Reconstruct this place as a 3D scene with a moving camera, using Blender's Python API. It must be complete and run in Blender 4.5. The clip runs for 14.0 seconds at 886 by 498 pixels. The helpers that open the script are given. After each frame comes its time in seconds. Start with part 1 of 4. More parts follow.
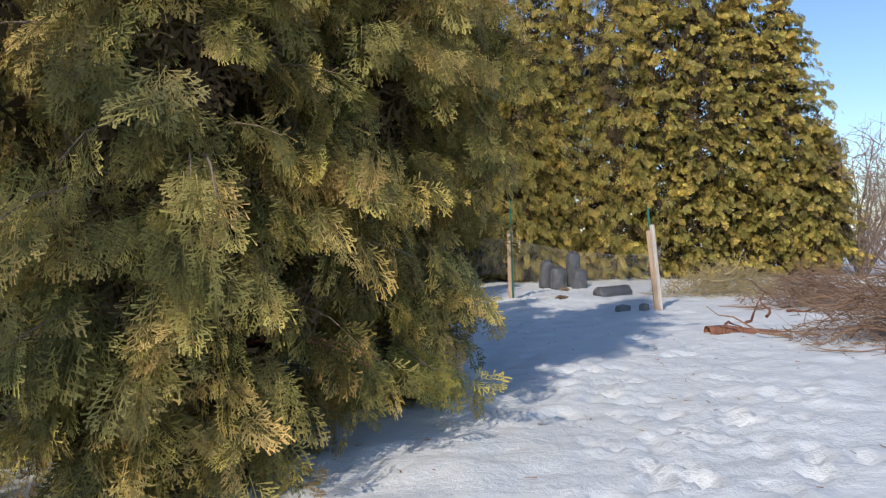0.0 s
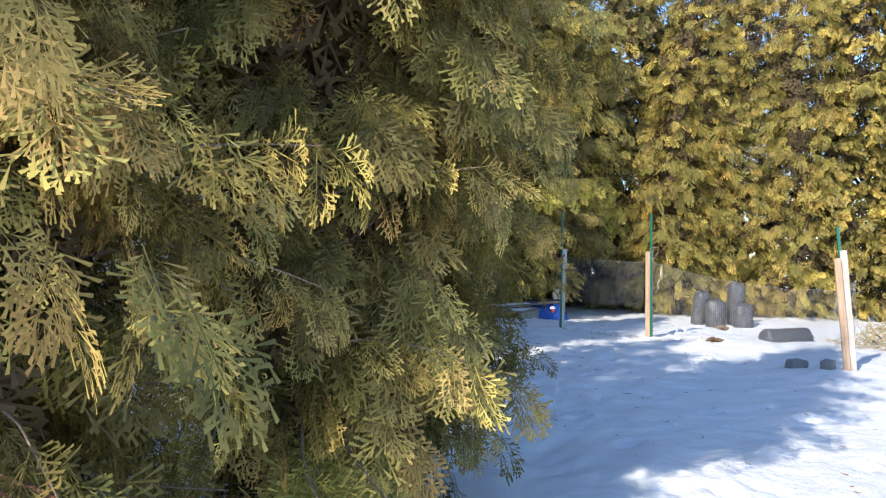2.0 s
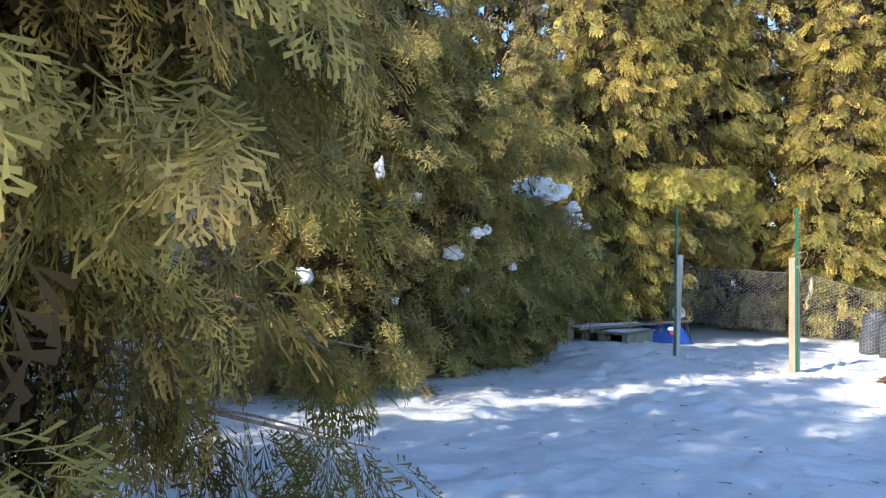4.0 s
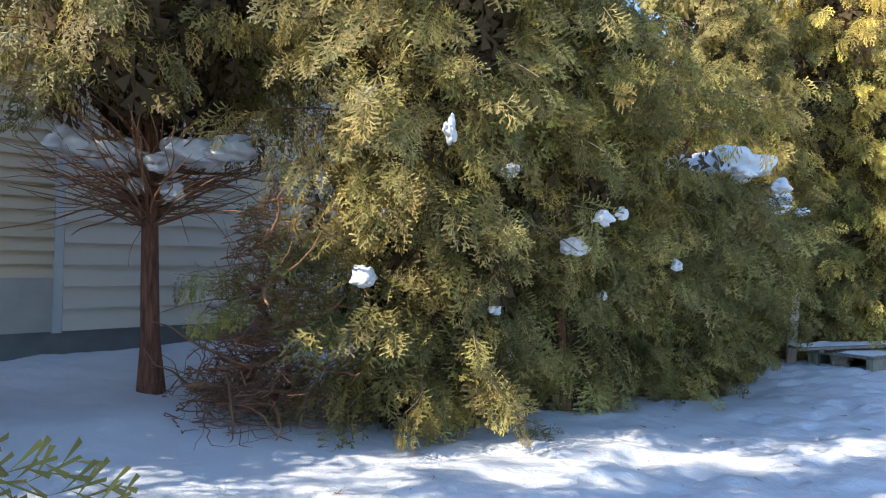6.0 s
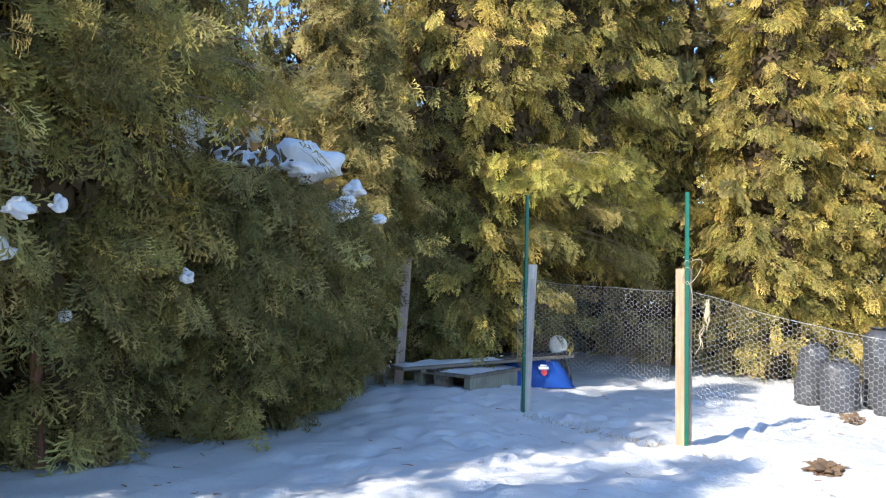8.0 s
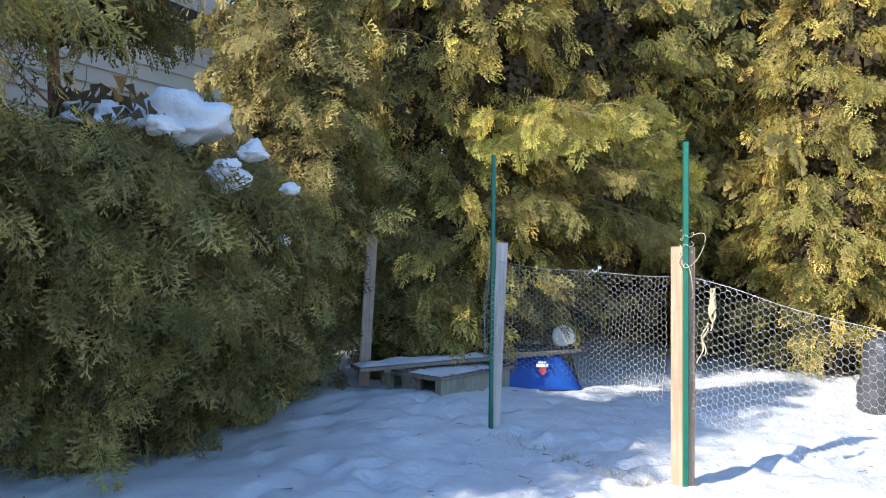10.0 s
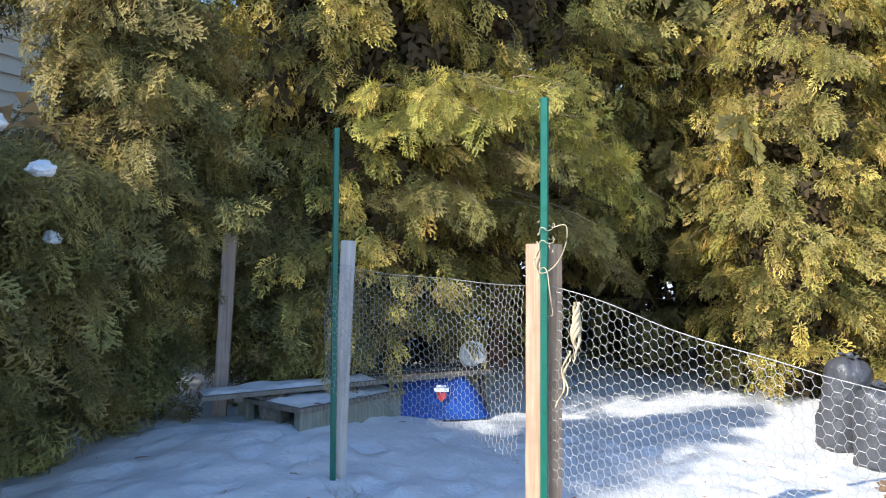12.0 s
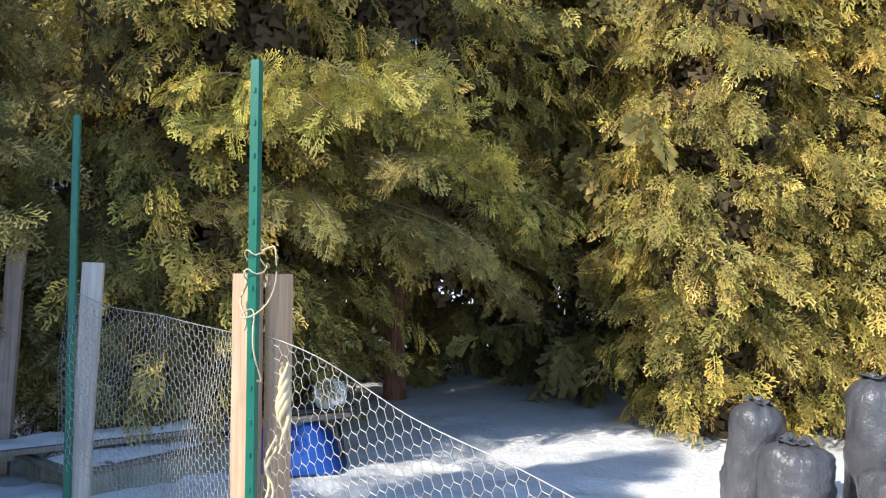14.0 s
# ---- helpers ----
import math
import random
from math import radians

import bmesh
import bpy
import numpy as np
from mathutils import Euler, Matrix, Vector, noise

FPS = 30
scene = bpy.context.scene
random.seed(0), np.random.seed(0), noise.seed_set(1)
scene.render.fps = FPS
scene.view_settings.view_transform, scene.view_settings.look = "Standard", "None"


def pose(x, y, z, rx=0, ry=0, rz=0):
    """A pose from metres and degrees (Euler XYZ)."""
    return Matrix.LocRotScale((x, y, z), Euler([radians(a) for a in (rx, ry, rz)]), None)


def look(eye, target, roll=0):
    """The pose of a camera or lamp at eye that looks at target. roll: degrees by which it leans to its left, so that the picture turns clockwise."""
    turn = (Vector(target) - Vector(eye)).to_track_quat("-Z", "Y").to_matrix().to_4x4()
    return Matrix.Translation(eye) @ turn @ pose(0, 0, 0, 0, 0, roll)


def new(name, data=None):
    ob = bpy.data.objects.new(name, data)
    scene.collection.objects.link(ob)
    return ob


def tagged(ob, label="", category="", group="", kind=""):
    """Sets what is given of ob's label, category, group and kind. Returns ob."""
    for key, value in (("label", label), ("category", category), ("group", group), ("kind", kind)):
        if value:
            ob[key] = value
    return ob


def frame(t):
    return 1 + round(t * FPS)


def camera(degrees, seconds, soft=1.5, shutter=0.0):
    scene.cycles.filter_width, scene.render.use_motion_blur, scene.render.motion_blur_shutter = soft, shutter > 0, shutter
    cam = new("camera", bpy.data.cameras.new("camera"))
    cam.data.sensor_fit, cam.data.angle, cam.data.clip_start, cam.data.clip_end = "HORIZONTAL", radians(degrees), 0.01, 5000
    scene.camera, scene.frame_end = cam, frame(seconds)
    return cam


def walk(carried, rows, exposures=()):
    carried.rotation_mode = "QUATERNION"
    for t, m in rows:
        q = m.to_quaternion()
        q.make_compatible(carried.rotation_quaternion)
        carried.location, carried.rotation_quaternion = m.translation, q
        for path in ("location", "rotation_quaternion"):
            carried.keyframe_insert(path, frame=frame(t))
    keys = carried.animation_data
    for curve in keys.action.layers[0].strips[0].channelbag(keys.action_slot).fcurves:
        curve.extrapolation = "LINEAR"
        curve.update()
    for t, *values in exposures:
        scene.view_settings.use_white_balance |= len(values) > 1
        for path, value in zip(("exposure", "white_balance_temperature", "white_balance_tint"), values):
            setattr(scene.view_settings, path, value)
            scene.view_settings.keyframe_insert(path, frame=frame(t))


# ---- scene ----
cam = camera(61.3, 14.0, soft=1.2)
METRES, EYE, TILT, LEAN, TURN = 15.0, 1.37, 0.0, 0.0, 0.0
ROWS = [
    (0.0, 0.0, 0.0, 0.0, -0.02, -0.91, 1.11),
    (0.5, 0.0099, 0.0465, -0.0008, 6.15, -0.82, 1.46),
    (1.0, 0.0185, 0.0927, -0.0022, 9.64, -0.38, 0.96),
    (1.5, 0.0362, 0.1418, -0.0012, 11.36, 0.13, -0.24),
    (2.0, 0.0536, 0.1857, -0.0006, 12.65, 0.48, -1.07),
    (2.5, 0.0658, 0.2358, -0.0028, 14.6, 0.72, -0.96),
    (5.0, 0.0872, 0.4458, -0.0025, 32.64, 0.51, -1.69),
    (5.5, 0.0877, 0.4814, -0.0008, 37.81, 0.15, -1.65),
    (6.0, 0.0849, 0.5143, -0.0032, 42.41, 0.78, -1.2),
    (6.5, 0.0928, 0.5469, 0.0004, 40.67, 2.26, -1.11),
    (7.0, 0.1078, 0.5798, 0.0001, 33.2, 3.5, -1.65),
    (7.5, 0.1186, 0.6119, -0.0042, 25.74, 3.38, -1.86),
    (8.0, 0.1293, 0.643, -0.003, 21.93, 2.49, -1.62),
    (8.5, 0.1388, 0.6746, -0.0016, 21.06, 1.91, -1.17),
    (11.0, 0.1609, 0.8194, 0.0052, 31.06, 0.03, -0.68),
    (11.5, 0.167, 0.8461, 0.0054, 30.69, 0.52, -0.85),
    (12.0, 0.1752, 0.8748, 0.0032, 27.57, 0.73, -0.76),
    (12.5, 0.1872, 0.9015, 0.0061, 25.53, 0.92, -0.4),
    (13.0, 0.2018, 0.9194, 0.0062, 25.19, 1.26, -0.63),
    (13.5, 0.2047, 0.9381, 0.0051, 24.67, 1.43, -0.97),
    (14.0, 0.1985, 0.9651, 0.0091, 25.45, 1.71, -0.93),
]
walk(cam, [(t, pose(0, 0, EYE, TILT, LEAN, TURN) @ pose(METRES * x, METRES * y, METRES * z, 90 + pitch, roll, yaw)) for t, x, y, z, yaw, pitch, roll in ROWS],
     exposures=[(t, e, k, 10) for t, e, k in ((0.0, 0.08, 6300), (1.0, 0.55, 6200), (2.0, 0.98, 6200), (3.5, 1.2, 6200), (5.0, 1.38, 6250), (7.0, 1.48, 6250), (8.5, 1.25, 6150), (11.0, 1.28, 5950), (12.5, 1.2, 6100), (14.0, 1.18, 6200))])

# ---- light ----
SUN_AZ, SUN_EL = radians(208), radians(34)   # bearing of the sun from north (+y), clockwise
world = bpy.data.worlds.new("world")
scene.world = world
world.use_nodes = True
wn = world.node_tree.nodes
sky = wn.new("ShaderNodeTexSky")
sky.sky_type, sky.sun_disc, sky.sun_elevation, sky.sun_rotation = "NISHITA", False, SUN_EL, SUN_AZ
sky.ozone_density, sky.dust_density = 4.0, 0.3
wn["Background"].inputs["Strength"].default_value = 0.15
world.node_tree.links.new(sky.outputs[0], wn["Background"].inputs[0])
sun = new("sun", bpy.data.lights.new("sun", "SUN"))
sun.data.energy, sun.data.angle, sun.data.color = 3.5, radians(0.55), (1.0, 0.91, 0.77)
SUN_AT = Vector((math.sin(SUN_AZ) * math.cos(SUN_EL), math.cos(SUN_AZ) * math.cos(SUN_EL), math.sin(SUN_EL)))
sun.matrix_world = look(SUN_AT * 50, (0, 0, 0))

# ---- materials ----


class Mat:
    """A node material: short calls to add nodes and wire them."""

    def __init__(self, name, rough=0.7, metal=0.0):
        self.m = bpy.data.materials.new(name)
        self.m.use_nodes = True
        self.t = self.m.node_tree
        self.bsdf = self.t.nodes["Principled BSDF"]
        self.bsdf.inputs["Roughness"].default_value = rough
        self.bsdf.inputs["Metallic"].default_value = metal

    def node(self, kind, ins=(), **attrs):
        n = self.t.nodes.new(kind)
        for k, v in attrs.items():
            setattr(n, k, v)
        for k, v in dict(ins).items():
            self.put(v, n.inputs[k])
        return n

    def put(self, v, socket):
        if isinstance(v, bpy.types.NodeSocket):
            self.t.links.new(v, socket)
        else:
            socket.default_value = v

    def coords(self, which="Object"):
        return self.node("ShaderNodeTexCoord").outputs[which]

    def scaled(self, vec, s):
        return self.node("ShaderNodeMapping", {"Vector": vec, "Scale": s}).outputs[0]

    def noise(self, vec, scale, detail=4.0, rough=0.55):
        return self.node("ShaderNodeTexNoise", {"Vector": vec, "Scale": scale, "Detail": detail, "Roughness": rough}).outputs["Fac"]

    def ramp(self, fac, stops):
        n = self.node("ShaderNodeValToRGB", {"Fac": fac})
        e = n.color_ramp.elements
        while len(e) < len(stops):
            e.new(0.5)
        for el, (p, c) in zip(e, stops):
            el.position, el.color = p, (*c, 1) if len(c) == 3 else c
        return n.outputs[0]

    def mix(self, fac, a, b, mode="MIX"):
        n = self.node("ShaderNodeMix", data_type="RGBA", blend_type=mode)
        for v, k in ((fac, 0), (a, 6), (b, 7)):
            self.put((*v, 1) if isinstance(v, tuple) and len(v) == 3 else v, n.inputs[k])
        return n.outputs[2]

    def math(self, op, a, b=0.0):
        n = self.node("ShaderNodeMath", operation=op)
        self.put(a, n.inputs[0])
        self.put(b, n.inputs[1])
        return n.outputs[0]

    def bump(self, height, strength, distance):
        n = self.node("ShaderNodeBump", {"Height": height, "Strength": strength, "Distance": distance})
        self.put(n.outputs[0], self.bsdf.inputs["Normal"])

    def colour(self, c):
        self.put((*c, 1) if isinstance(c, tuple) and len(c) == 3 else c, self.bsdf.inputs["Base Color"])


def snow_material():
    k = Mat("snow", 0.55)
    p = k.coords()
    fine, mid, big = k.noise(p, 90, 3), k.noise(p, 14, 4), k.noise(p, 2.2, 3)
    k.colour(k.ramp(big, [(0.3, (0.66, 0.67, 0.68)), (0.7, (0.75, 0.75, 0.75))]))
    k.bump(k.math("ADD", k.math("MULTIPLY", fine, 0.30), mid), 0.55, 0.032)
    k.bsdf.inputs["Subsurface Weight"].default_value = 0.0
    return k.m


def foliage_material(name, green, olive, gold, gold_share):
    """Scale leaves: green to olive by clump, gold at the tips for bronzing and sunlight together, each spray a little
    different.
    """
    k = Mat(name, 0.55)
    p = k.coords()
    uv = k.node("ShaderNodeSeparateXYZ", {0: k.coords("UV")})
    along, chance = uv.outputs[0], uv.outputs[1]
    clump, patch = k.noise(p, 2.4, 3), k.noise(p, 0.7, 2)
    body = k.mix(k.ramp(clump, [(0.35, (0, 0, 0)), (0.65, (1, 1, 1))]), green, olive)
    gold_mix = k.math("ADD", k.math("MULTIPLY", chance, 0.55), k.math("MULTIPLY", patch, 0.9))
    gold_mix = k.math("ADD", gold_mix, k.math("MULTIPLY", along, 0.30))
    gold_mix = k.node("ShaderNodeMapRange", {"Value": gold_mix, "From Min": 1.25 - gold_share, "From Max": 1.65 - gold_share}).outputs[0]
    col = k.mix(gold_mix, body, gold)
    jit = k.node("ShaderNodeNewGeometry").outputs["Random Per Island"]
    spray = k.math("FRACT", k.math("MULTIPLY", chance, 53.7))
    val = k.math("MULTIPLY", k.node("ShaderNodeMapRange", {"Value": jit, "To Min": 0.72, "To Max": 1.28}).outputs[0],
                 k.node("ShaderNodeMapRange", {"Value": spray, "To Min": 0.62, "To Max": 1.38}).outputs[0])
    hue = k.node("ShaderNodeMapRange", {"Value": k.math("FRACT", k.math("MULTIPLY", chance, 17.3)), "To Min": 0.488, "To Max": 0.522}).outputs[0]
    hsv = k.node("ShaderNodeHueSaturation", {"Color": col, "Value": val, "Hue": hue})
    k.colour(hsv.outputs[0])
    k.bsdf.inputs["Specular IOR Level"].default_value = 0.22
    tr = k.node("ShaderNodeBsdfTranslucent", {"Color": hsv.outputs[0]})
    mixed = k.node("ShaderNodeMixShader", {0: 0.32, 1: k.bsdf.outputs[0], 2: tr.outputs[0]})
    k.t.links.new(mixed.outputs[0], k.t.nodes["Material Output"].inputs[0])
    return k.m


def bark_material(name, dark, light, scale=1.0):
    k = Mat(name, 0.85)
    p = k.coords()
    strips = k.noise(k.scaled(p, (40 * scale, 40 * scale, 4 * scale)), 1.0, 5, 0.65)
    k.colour(k.mix(k.ramp(strips, [(0.35, (0, 0, 0)), (0.68, (1, 1, 1))]), dark, light))
    k.bump(strips, 0.8, 0.01)
    return k.m


def wood_material(name, dark, light):
    k = Mat(name, 0.75)
    p = k.coords()
    grain = k.noise(k.scaled(p, (55, 55, 2.2)), 1.0, 6, 0.6)
    stain = k.noise(p, 5, 3)
    c = k.mix(k.ramp(grain, [(0.3, (0, 0, 0)), (0.7, (1, 1, 1))]), dark, light)
    c = k.mix(k.math("MULTIPLY", k.ramp(stain, [(0.5, (0, 0, 0)), (0.75, (1, 1, 1))]), 0.5), c, tuple(v * 0.55 for v in dark))
    k.colour(c)
    k.bump(grain, 0.35, 0.004)
    return k.m


def plain_material(name, c, rough=0.5, metal=0.0, vary=0.25, scale=6.0, bump=0.1):
    k = Mat(name, rough, metal)
    p = k.coords()
    n, f = k.noise(p, scale, 4), k.noise(p, scale * 12, 3)
    k.colour(k.mix(n, tuple(v * (1 - vary) for v in c), tuple(min(1, v * (1 + vary)) for v in c)))
    k.bump(k.math("ADD", n, k.math("MULTIPLY", f, 0.3)), bump, 0.01)
    return k.m


SNOW = snow_material()
# sunlit and shaded cedars get separate leaf colours, gold share following the sun
LEAF_SHADE = foliage_material("cedar_green_shaded", (0.125, 0.115, 0.036), (0.335, 0.260, 0.080), (0.74, 0.51, 0.16), 0.30)
LEAF_SUN = foliage_material("cedar_bronzed_sunlit", (0.165, 0.145, 0.040), (0.360, 0.285, 0.080), (0.68, 0.48, 0.12), 0.38)
LEAF_BACK = foliage_material("cedar_deep_shaded", (0.140, 0.126, 0.044), (0.375, 0.292, 0.100), (0.66, 0.47, 0.15), 0.15)
LEAF_LIME_LIT = foliage_material("cedar_lime_sunlit", (0.205, 0.195, 0.046), (0.405, 0.335, 0.078), (0.70, 0.52, 0.12), 0.36)
# dead inner leaf, darkened and dulled to stand for shade within the crown
LEAF_DEAD_SHADE = plain_material("inner_dead_leaf_shade", (0.090, 0.066, 0.036), 1.0, vary=0.5, scale=4)
LEAF_DEAD_SHADE.node_tree.nodes["Principled BSDF"].inputs["Specular IOR Level"].default_value = 0.05
BARK = bark_material("cedar_bark", (0.10, 0.040, 0.024), (0.36, 0.155, 0.090))
DEAD = bark_material("dead_twig", (0.17, 0.070, 0.035), (0.47, 0.25, 0.13), 3)
CUT = bark_material("cut_branch", (0.13, 0.072, 0.046), (0.38, 0.25, 0.165), 3)
TWIG = bark_material("twig_bark", (0.16, 0.10, 0.07), (0.34, 0.26, 0.20), 3)
WOOD_GREY = wood_material("weathered_wood", (0.35, 0.30, 0.26), (0.62, 0.56, 0.50))
WOOD_TAN = wood_material("tan_wood", (0.36, 0.22, 0.13), (0.60, 0.42, 0.28))
WOOD_BROWN = wood_material("brown_wood", (0.26, 0.18, 0.14), (0.48, 0.37, 0.30))
GREEN_PAINT = plain_material("green_enamel", (0.010, 0.13, 0.085), 0.35)
GALV = plain_material("galvanised_wire", (0.50, 0.49, 0.46), 0.45, 0.6)

# ---- mesh helpers ----


def part(name, bm, material, parent=None, label=""):
    """One mesh object from a bmesh, under a thing or a part."""
    me = bpy.data.meshes.new(name)
    bm.to_mesh(me)
    bm.free()
    me.materials.append(material)
    ob = new(name, me)
    ob.parent = parent
    return tagged(ob, label)


def from_arrays(name, verts, faces, material, parent=None, uv=None, smooth=False):
    """One mesh object from arrays: verts (n, 3) and faces of three or four corners (m, 3 or 4)."""
    me = bpy.data.meshes.new(name)
    me.vertices.add(len(verts))
    me.vertices.foreach_set("co", np.asarray(verts, np.float32).ravel())
    n, c = np.shape(faces)
    me.loops.add(n * c)
    me.loops.foreach_set("vertex_index", np.asarray(faces, np.int32).ravel())
    me.polygons.add(n)
    me.polygons.foreach_set("loop_start", np.arange(0, n * c, c, dtype=np.int32))
    me.polygons.foreach_set("use_smooth", np.full(n, smooth))
    if uv is not None:
        me.uv_layers.new(name="UVMap").data.foreach_set("uv", np.asarray(uv, np.float32).ravel())
    me.update(calc_edges=True)
    me.materials.append(material)
    ob = new(name, me)
    ob.parent = parent
    return ob


def box(bm, lo, hi, bevel=0.0, m=None):
    """A box between two corners, its edges bevelled, laid by the matrix m."""
    lo, hi = Vector(lo), Vector(hi)
    made = bmesh.ops.create_cube(bm, size=1.0, matrix=(m or Matrix()) @ Matrix.Translation((lo + hi) / 2) @ Matrix.Diagonal((*(hi - lo), 1)))["verts"]
    if bevel:
        edges = list({e for v in made for e in v.link_edges})
        bmesh.ops.bevel(bm, geom=edges, offset=bevel, segments=2, affect="EDGES", profile=0.6)
    return bm


def tube(points, radii, sides=6):
    """Arrays of one tapering tube along the points."""
    p = np.asarray(points, float)
    r = np.asarray(radii, float)
    d = np.gradient(p, axis=0)
    d /= np.linalg.norm(d, axis=1, keepdims=True) + 1e-9
    ref = np.where(np.abs(d[:, 2:3]) > 0.9, [[1.0, 0, 0]], [[0, 0, 1.0]])
    a = np.cross(d, ref)
    a /= np.linalg.norm(a, axis=1, keepdims=True) + 1e-9
    b = np.cross(d, a)
    ang = np.arange(sides) * 2 * np.pi / sides
    v = p[:, None] + r[:, None, None] * (np.cos(ang)[None, :, None] * a[:, None] + np.sin(ang)[None, :, None] * b[:, None])
    i = np.arange(len(p) - 1)[:, None] * sides
    j = np.arange(sides)[None]
    k = (j + 1) % sides
    f = np.stack([i + j, i + k, i + sides + k, i + sides + j], -1).reshape(-1, 4)
    return v.reshape(-1, 3), f


def joined(pieces):
    vs, fs, n = [], [], 0
    for v, f in pieces:
        vs.append(v)
        fs.append(f + n)
        n += len(v)
    return np.concatenate(vs), np.concatenate(fs)


# ---- ground ----


def waves(x, y, seed, scale, octaves=3):
    """Smooth uneven heights, about -1 to 1."""
    rng = np.random.default_rng(seed)
    h = np.zeros_like(x)
    amp, tot = 1.0, 0.0
    for o in range(octaves):
        for _ in range(5):
            a, ph = rng.uniform(0, 2 * np.pi), rng.uniform(0, 2 * np.pi)
            w = 2 * np.pi / scale * rng.uniform(0.6, 1.5)
            h += amp * np.sin(w * (np.cos(a) * x + np.sin(a) * y) + ph + 1.3 * np.sin(0.37 * w * (np.sin(a) * x - np.cos(a) * y)))
        tot += amp * 2.2
        amp, scale = amp * 0.5, scale * 0.45
    return h / tot


def ground_height(x, y):
    x, y = np.asarray(x, float), np.asarray(y, float)
    h = 0.034 * waves(x, y, 3, 3.5) + 0.017 * waves(x, y, 4, 0.8) * (0.4 + np.abs(waves(x, y, 6, 4.0))) + 0.007 * waves(x, y, 5, 0.32, 2)
    h = h + 0.15 * np.exp(-((x + 1.35) ** 2 + (y - 17.6) ** 2) / 1.3)          # drift round the platform
    bank = 1 / (1 + np.exp(np.clip((x + 2.9) * 3.0, -30, 30)))                    # snow rises behind the hedge line
    h = h + bank * 0.16 * (y > -50)
    return h


def build_ground():
    fine_x = np.concatenate([np.arange(-9, -2.4, 0.16), np.arange(-2.4, 4.6, 0.06), np.arange(4.6, 9.1, 0.16)])
    fine_y = np.concatenate([np.arange(-2, 2, 0.16), np.arange(2, 12, 0.06), np.arange(12, 20, 0.08), np.arange(20, 26, 0.16)])
    far = np.cumsum(0.15 * 1.22 ** np.arange(1, 38))
    xs = np.concatenate([fine_x[0] - far[::-1], fine_x, fine_x[-1] + far])
    ys = np.concatenate([fine_y[0] - far[::-1], fine_y, fine_y[-1] + far])
    gx, gy = np.meshgrid(xs, ys)
    gz = ground_height(gx, gy)
    rng = np.random.default_rng(8)
    for cx, cy, n, sx, sy in ((1.9, 4.6, 190, 0.7, 1.8), (0.6, 9.5, 160, 1.1, 2.6), (0.6, 14.0, 320, 1.2, 2.2), (-0.2, 16.6, 160, 0.9, 0.8), (2.4, 17.6, 160, 1.0, 0.9)):   # trodden snow
        for _ in range(n):
            px, py = cx + rng.normal() * sx, cy + rng.normal() * sy
            r, a = rng.uniform(0.03, 0.15), rng.uniform(0, math.pi)
            near = (np.abs(gx - px) < 0.5) & (np.abs(gy - py) < 0.5)
            dx, dy = gx[near] - px, gy[near] - py
            d = np.sqrt(((dx * math.cos(a) + dy * math.sin(a)) / r) ** 2 + ((dy * math.cos(a) - dx * math.sin(a)) / (r * 0.55)) ** 2)
            gz[near] += rng.uniform(0.15, 0.34) * r * (0.45 * np.exp(-((d - 1.5) / 0.4) ** 2) - np.exp(-d ** 4))
    n = len(xs)
    i = (np.arange(len(ys) - 1)[:, None] * n + np.arange(n - 1)[None]).ravel()
    ob = from_arrays("ground", np.stack([gx, gy, gz], -1).reshape(-1, 3), np.stack([i, i + 1, i + n + 1, i + n], -1), SNOW, smooth=True)
    return tagged(ob, "uneven trodden snow lying on the garden ground", "snow", kind="structure")


build_ground()


def gz(x, y):
    return float(ground_height(x, y))


# ---- cedars ----


def frond(pairs, subs, width, seed, bare=0.10):
    """A flat, slightly irregular cedar spray along +x, one long: slender blades (n, 3, 3) and how far along each corner lies."""
    rng = np.random.default_rng(seed)
    blades = []

    def leaf(p, q, w):
        p, q = np.array(p), np.array(q)
        d = q - p
        s = np.array([-d[1], d[0]]) / (np.linalg.norm(d) + 1e-9) * w
        blades.append([p, q - s - d * 0.14 * rng.uniform(0, 1), q + s - d * 0.14 * rng.uniform(0, 1)])

    blades.append([np.array((0, -width * 0.5)), np.array((1.0, 0)), np.array((0, width * 0.5))])
    for i in range(pairs):
        for side in (-1, 1):
            x = bare + (0.98 - bare) * (i + (0.3 if side > 0 else -0.1) + rng.uniform(-0.15, 0.15)) / pairs
            ln = (0.54 * (1 - i / pairs) ** 0.7 * min(1, 0.6 + 0.25 * i) + 0.06) * rng.uniform(0.75, 1.2)
            a = radians(46 - 14 * i / pairs + rng.uniform(-9, 9)) * side
            ca, sa = math.cos(a), math.sin(a)
            leaf((x, 0), (x + ln * ca, ln * sa), width * (0.7 if subs else 1.2))
            for j in range(subs):
                f = (0.2 + 0.6 * j / max(1, subs - 1) if subs > 1 else 0.5) + rng.uniform(-0.06, 0.06)
                base = (x + f * ln * ca, f * ln * sa)
                b = a + radians(rng.uniform(28, 46)) * (1 if (j % 2 == 0) == (side > 0) else -1)
                sl = (ln * (0.62 - 0.25 * f) + 0.035) * rng.uniform(0.8, 1.2)
                leaf(base, (base[0] + sl * math.cos(b), base[1] + sl * math.sin(b)), width)
    q = np.array(blades)
    z = -0.26 * q[..., 0] ** 2 + 0.14 * np.abs(q[..., 1]) - 0.35 * q[..., 1] ** 2
    return np.concatenate([q, z[..., None]], -1), q[..., 0]


NEAR = [frond(6, 4, 0.0205, 40 + i) for i in range(6)]
FINE = [frond(5, 3, 0.027, i) for i in range(6)]
MID = [frond(4, 2, 0.042, 10 + i) for i in range(5)]
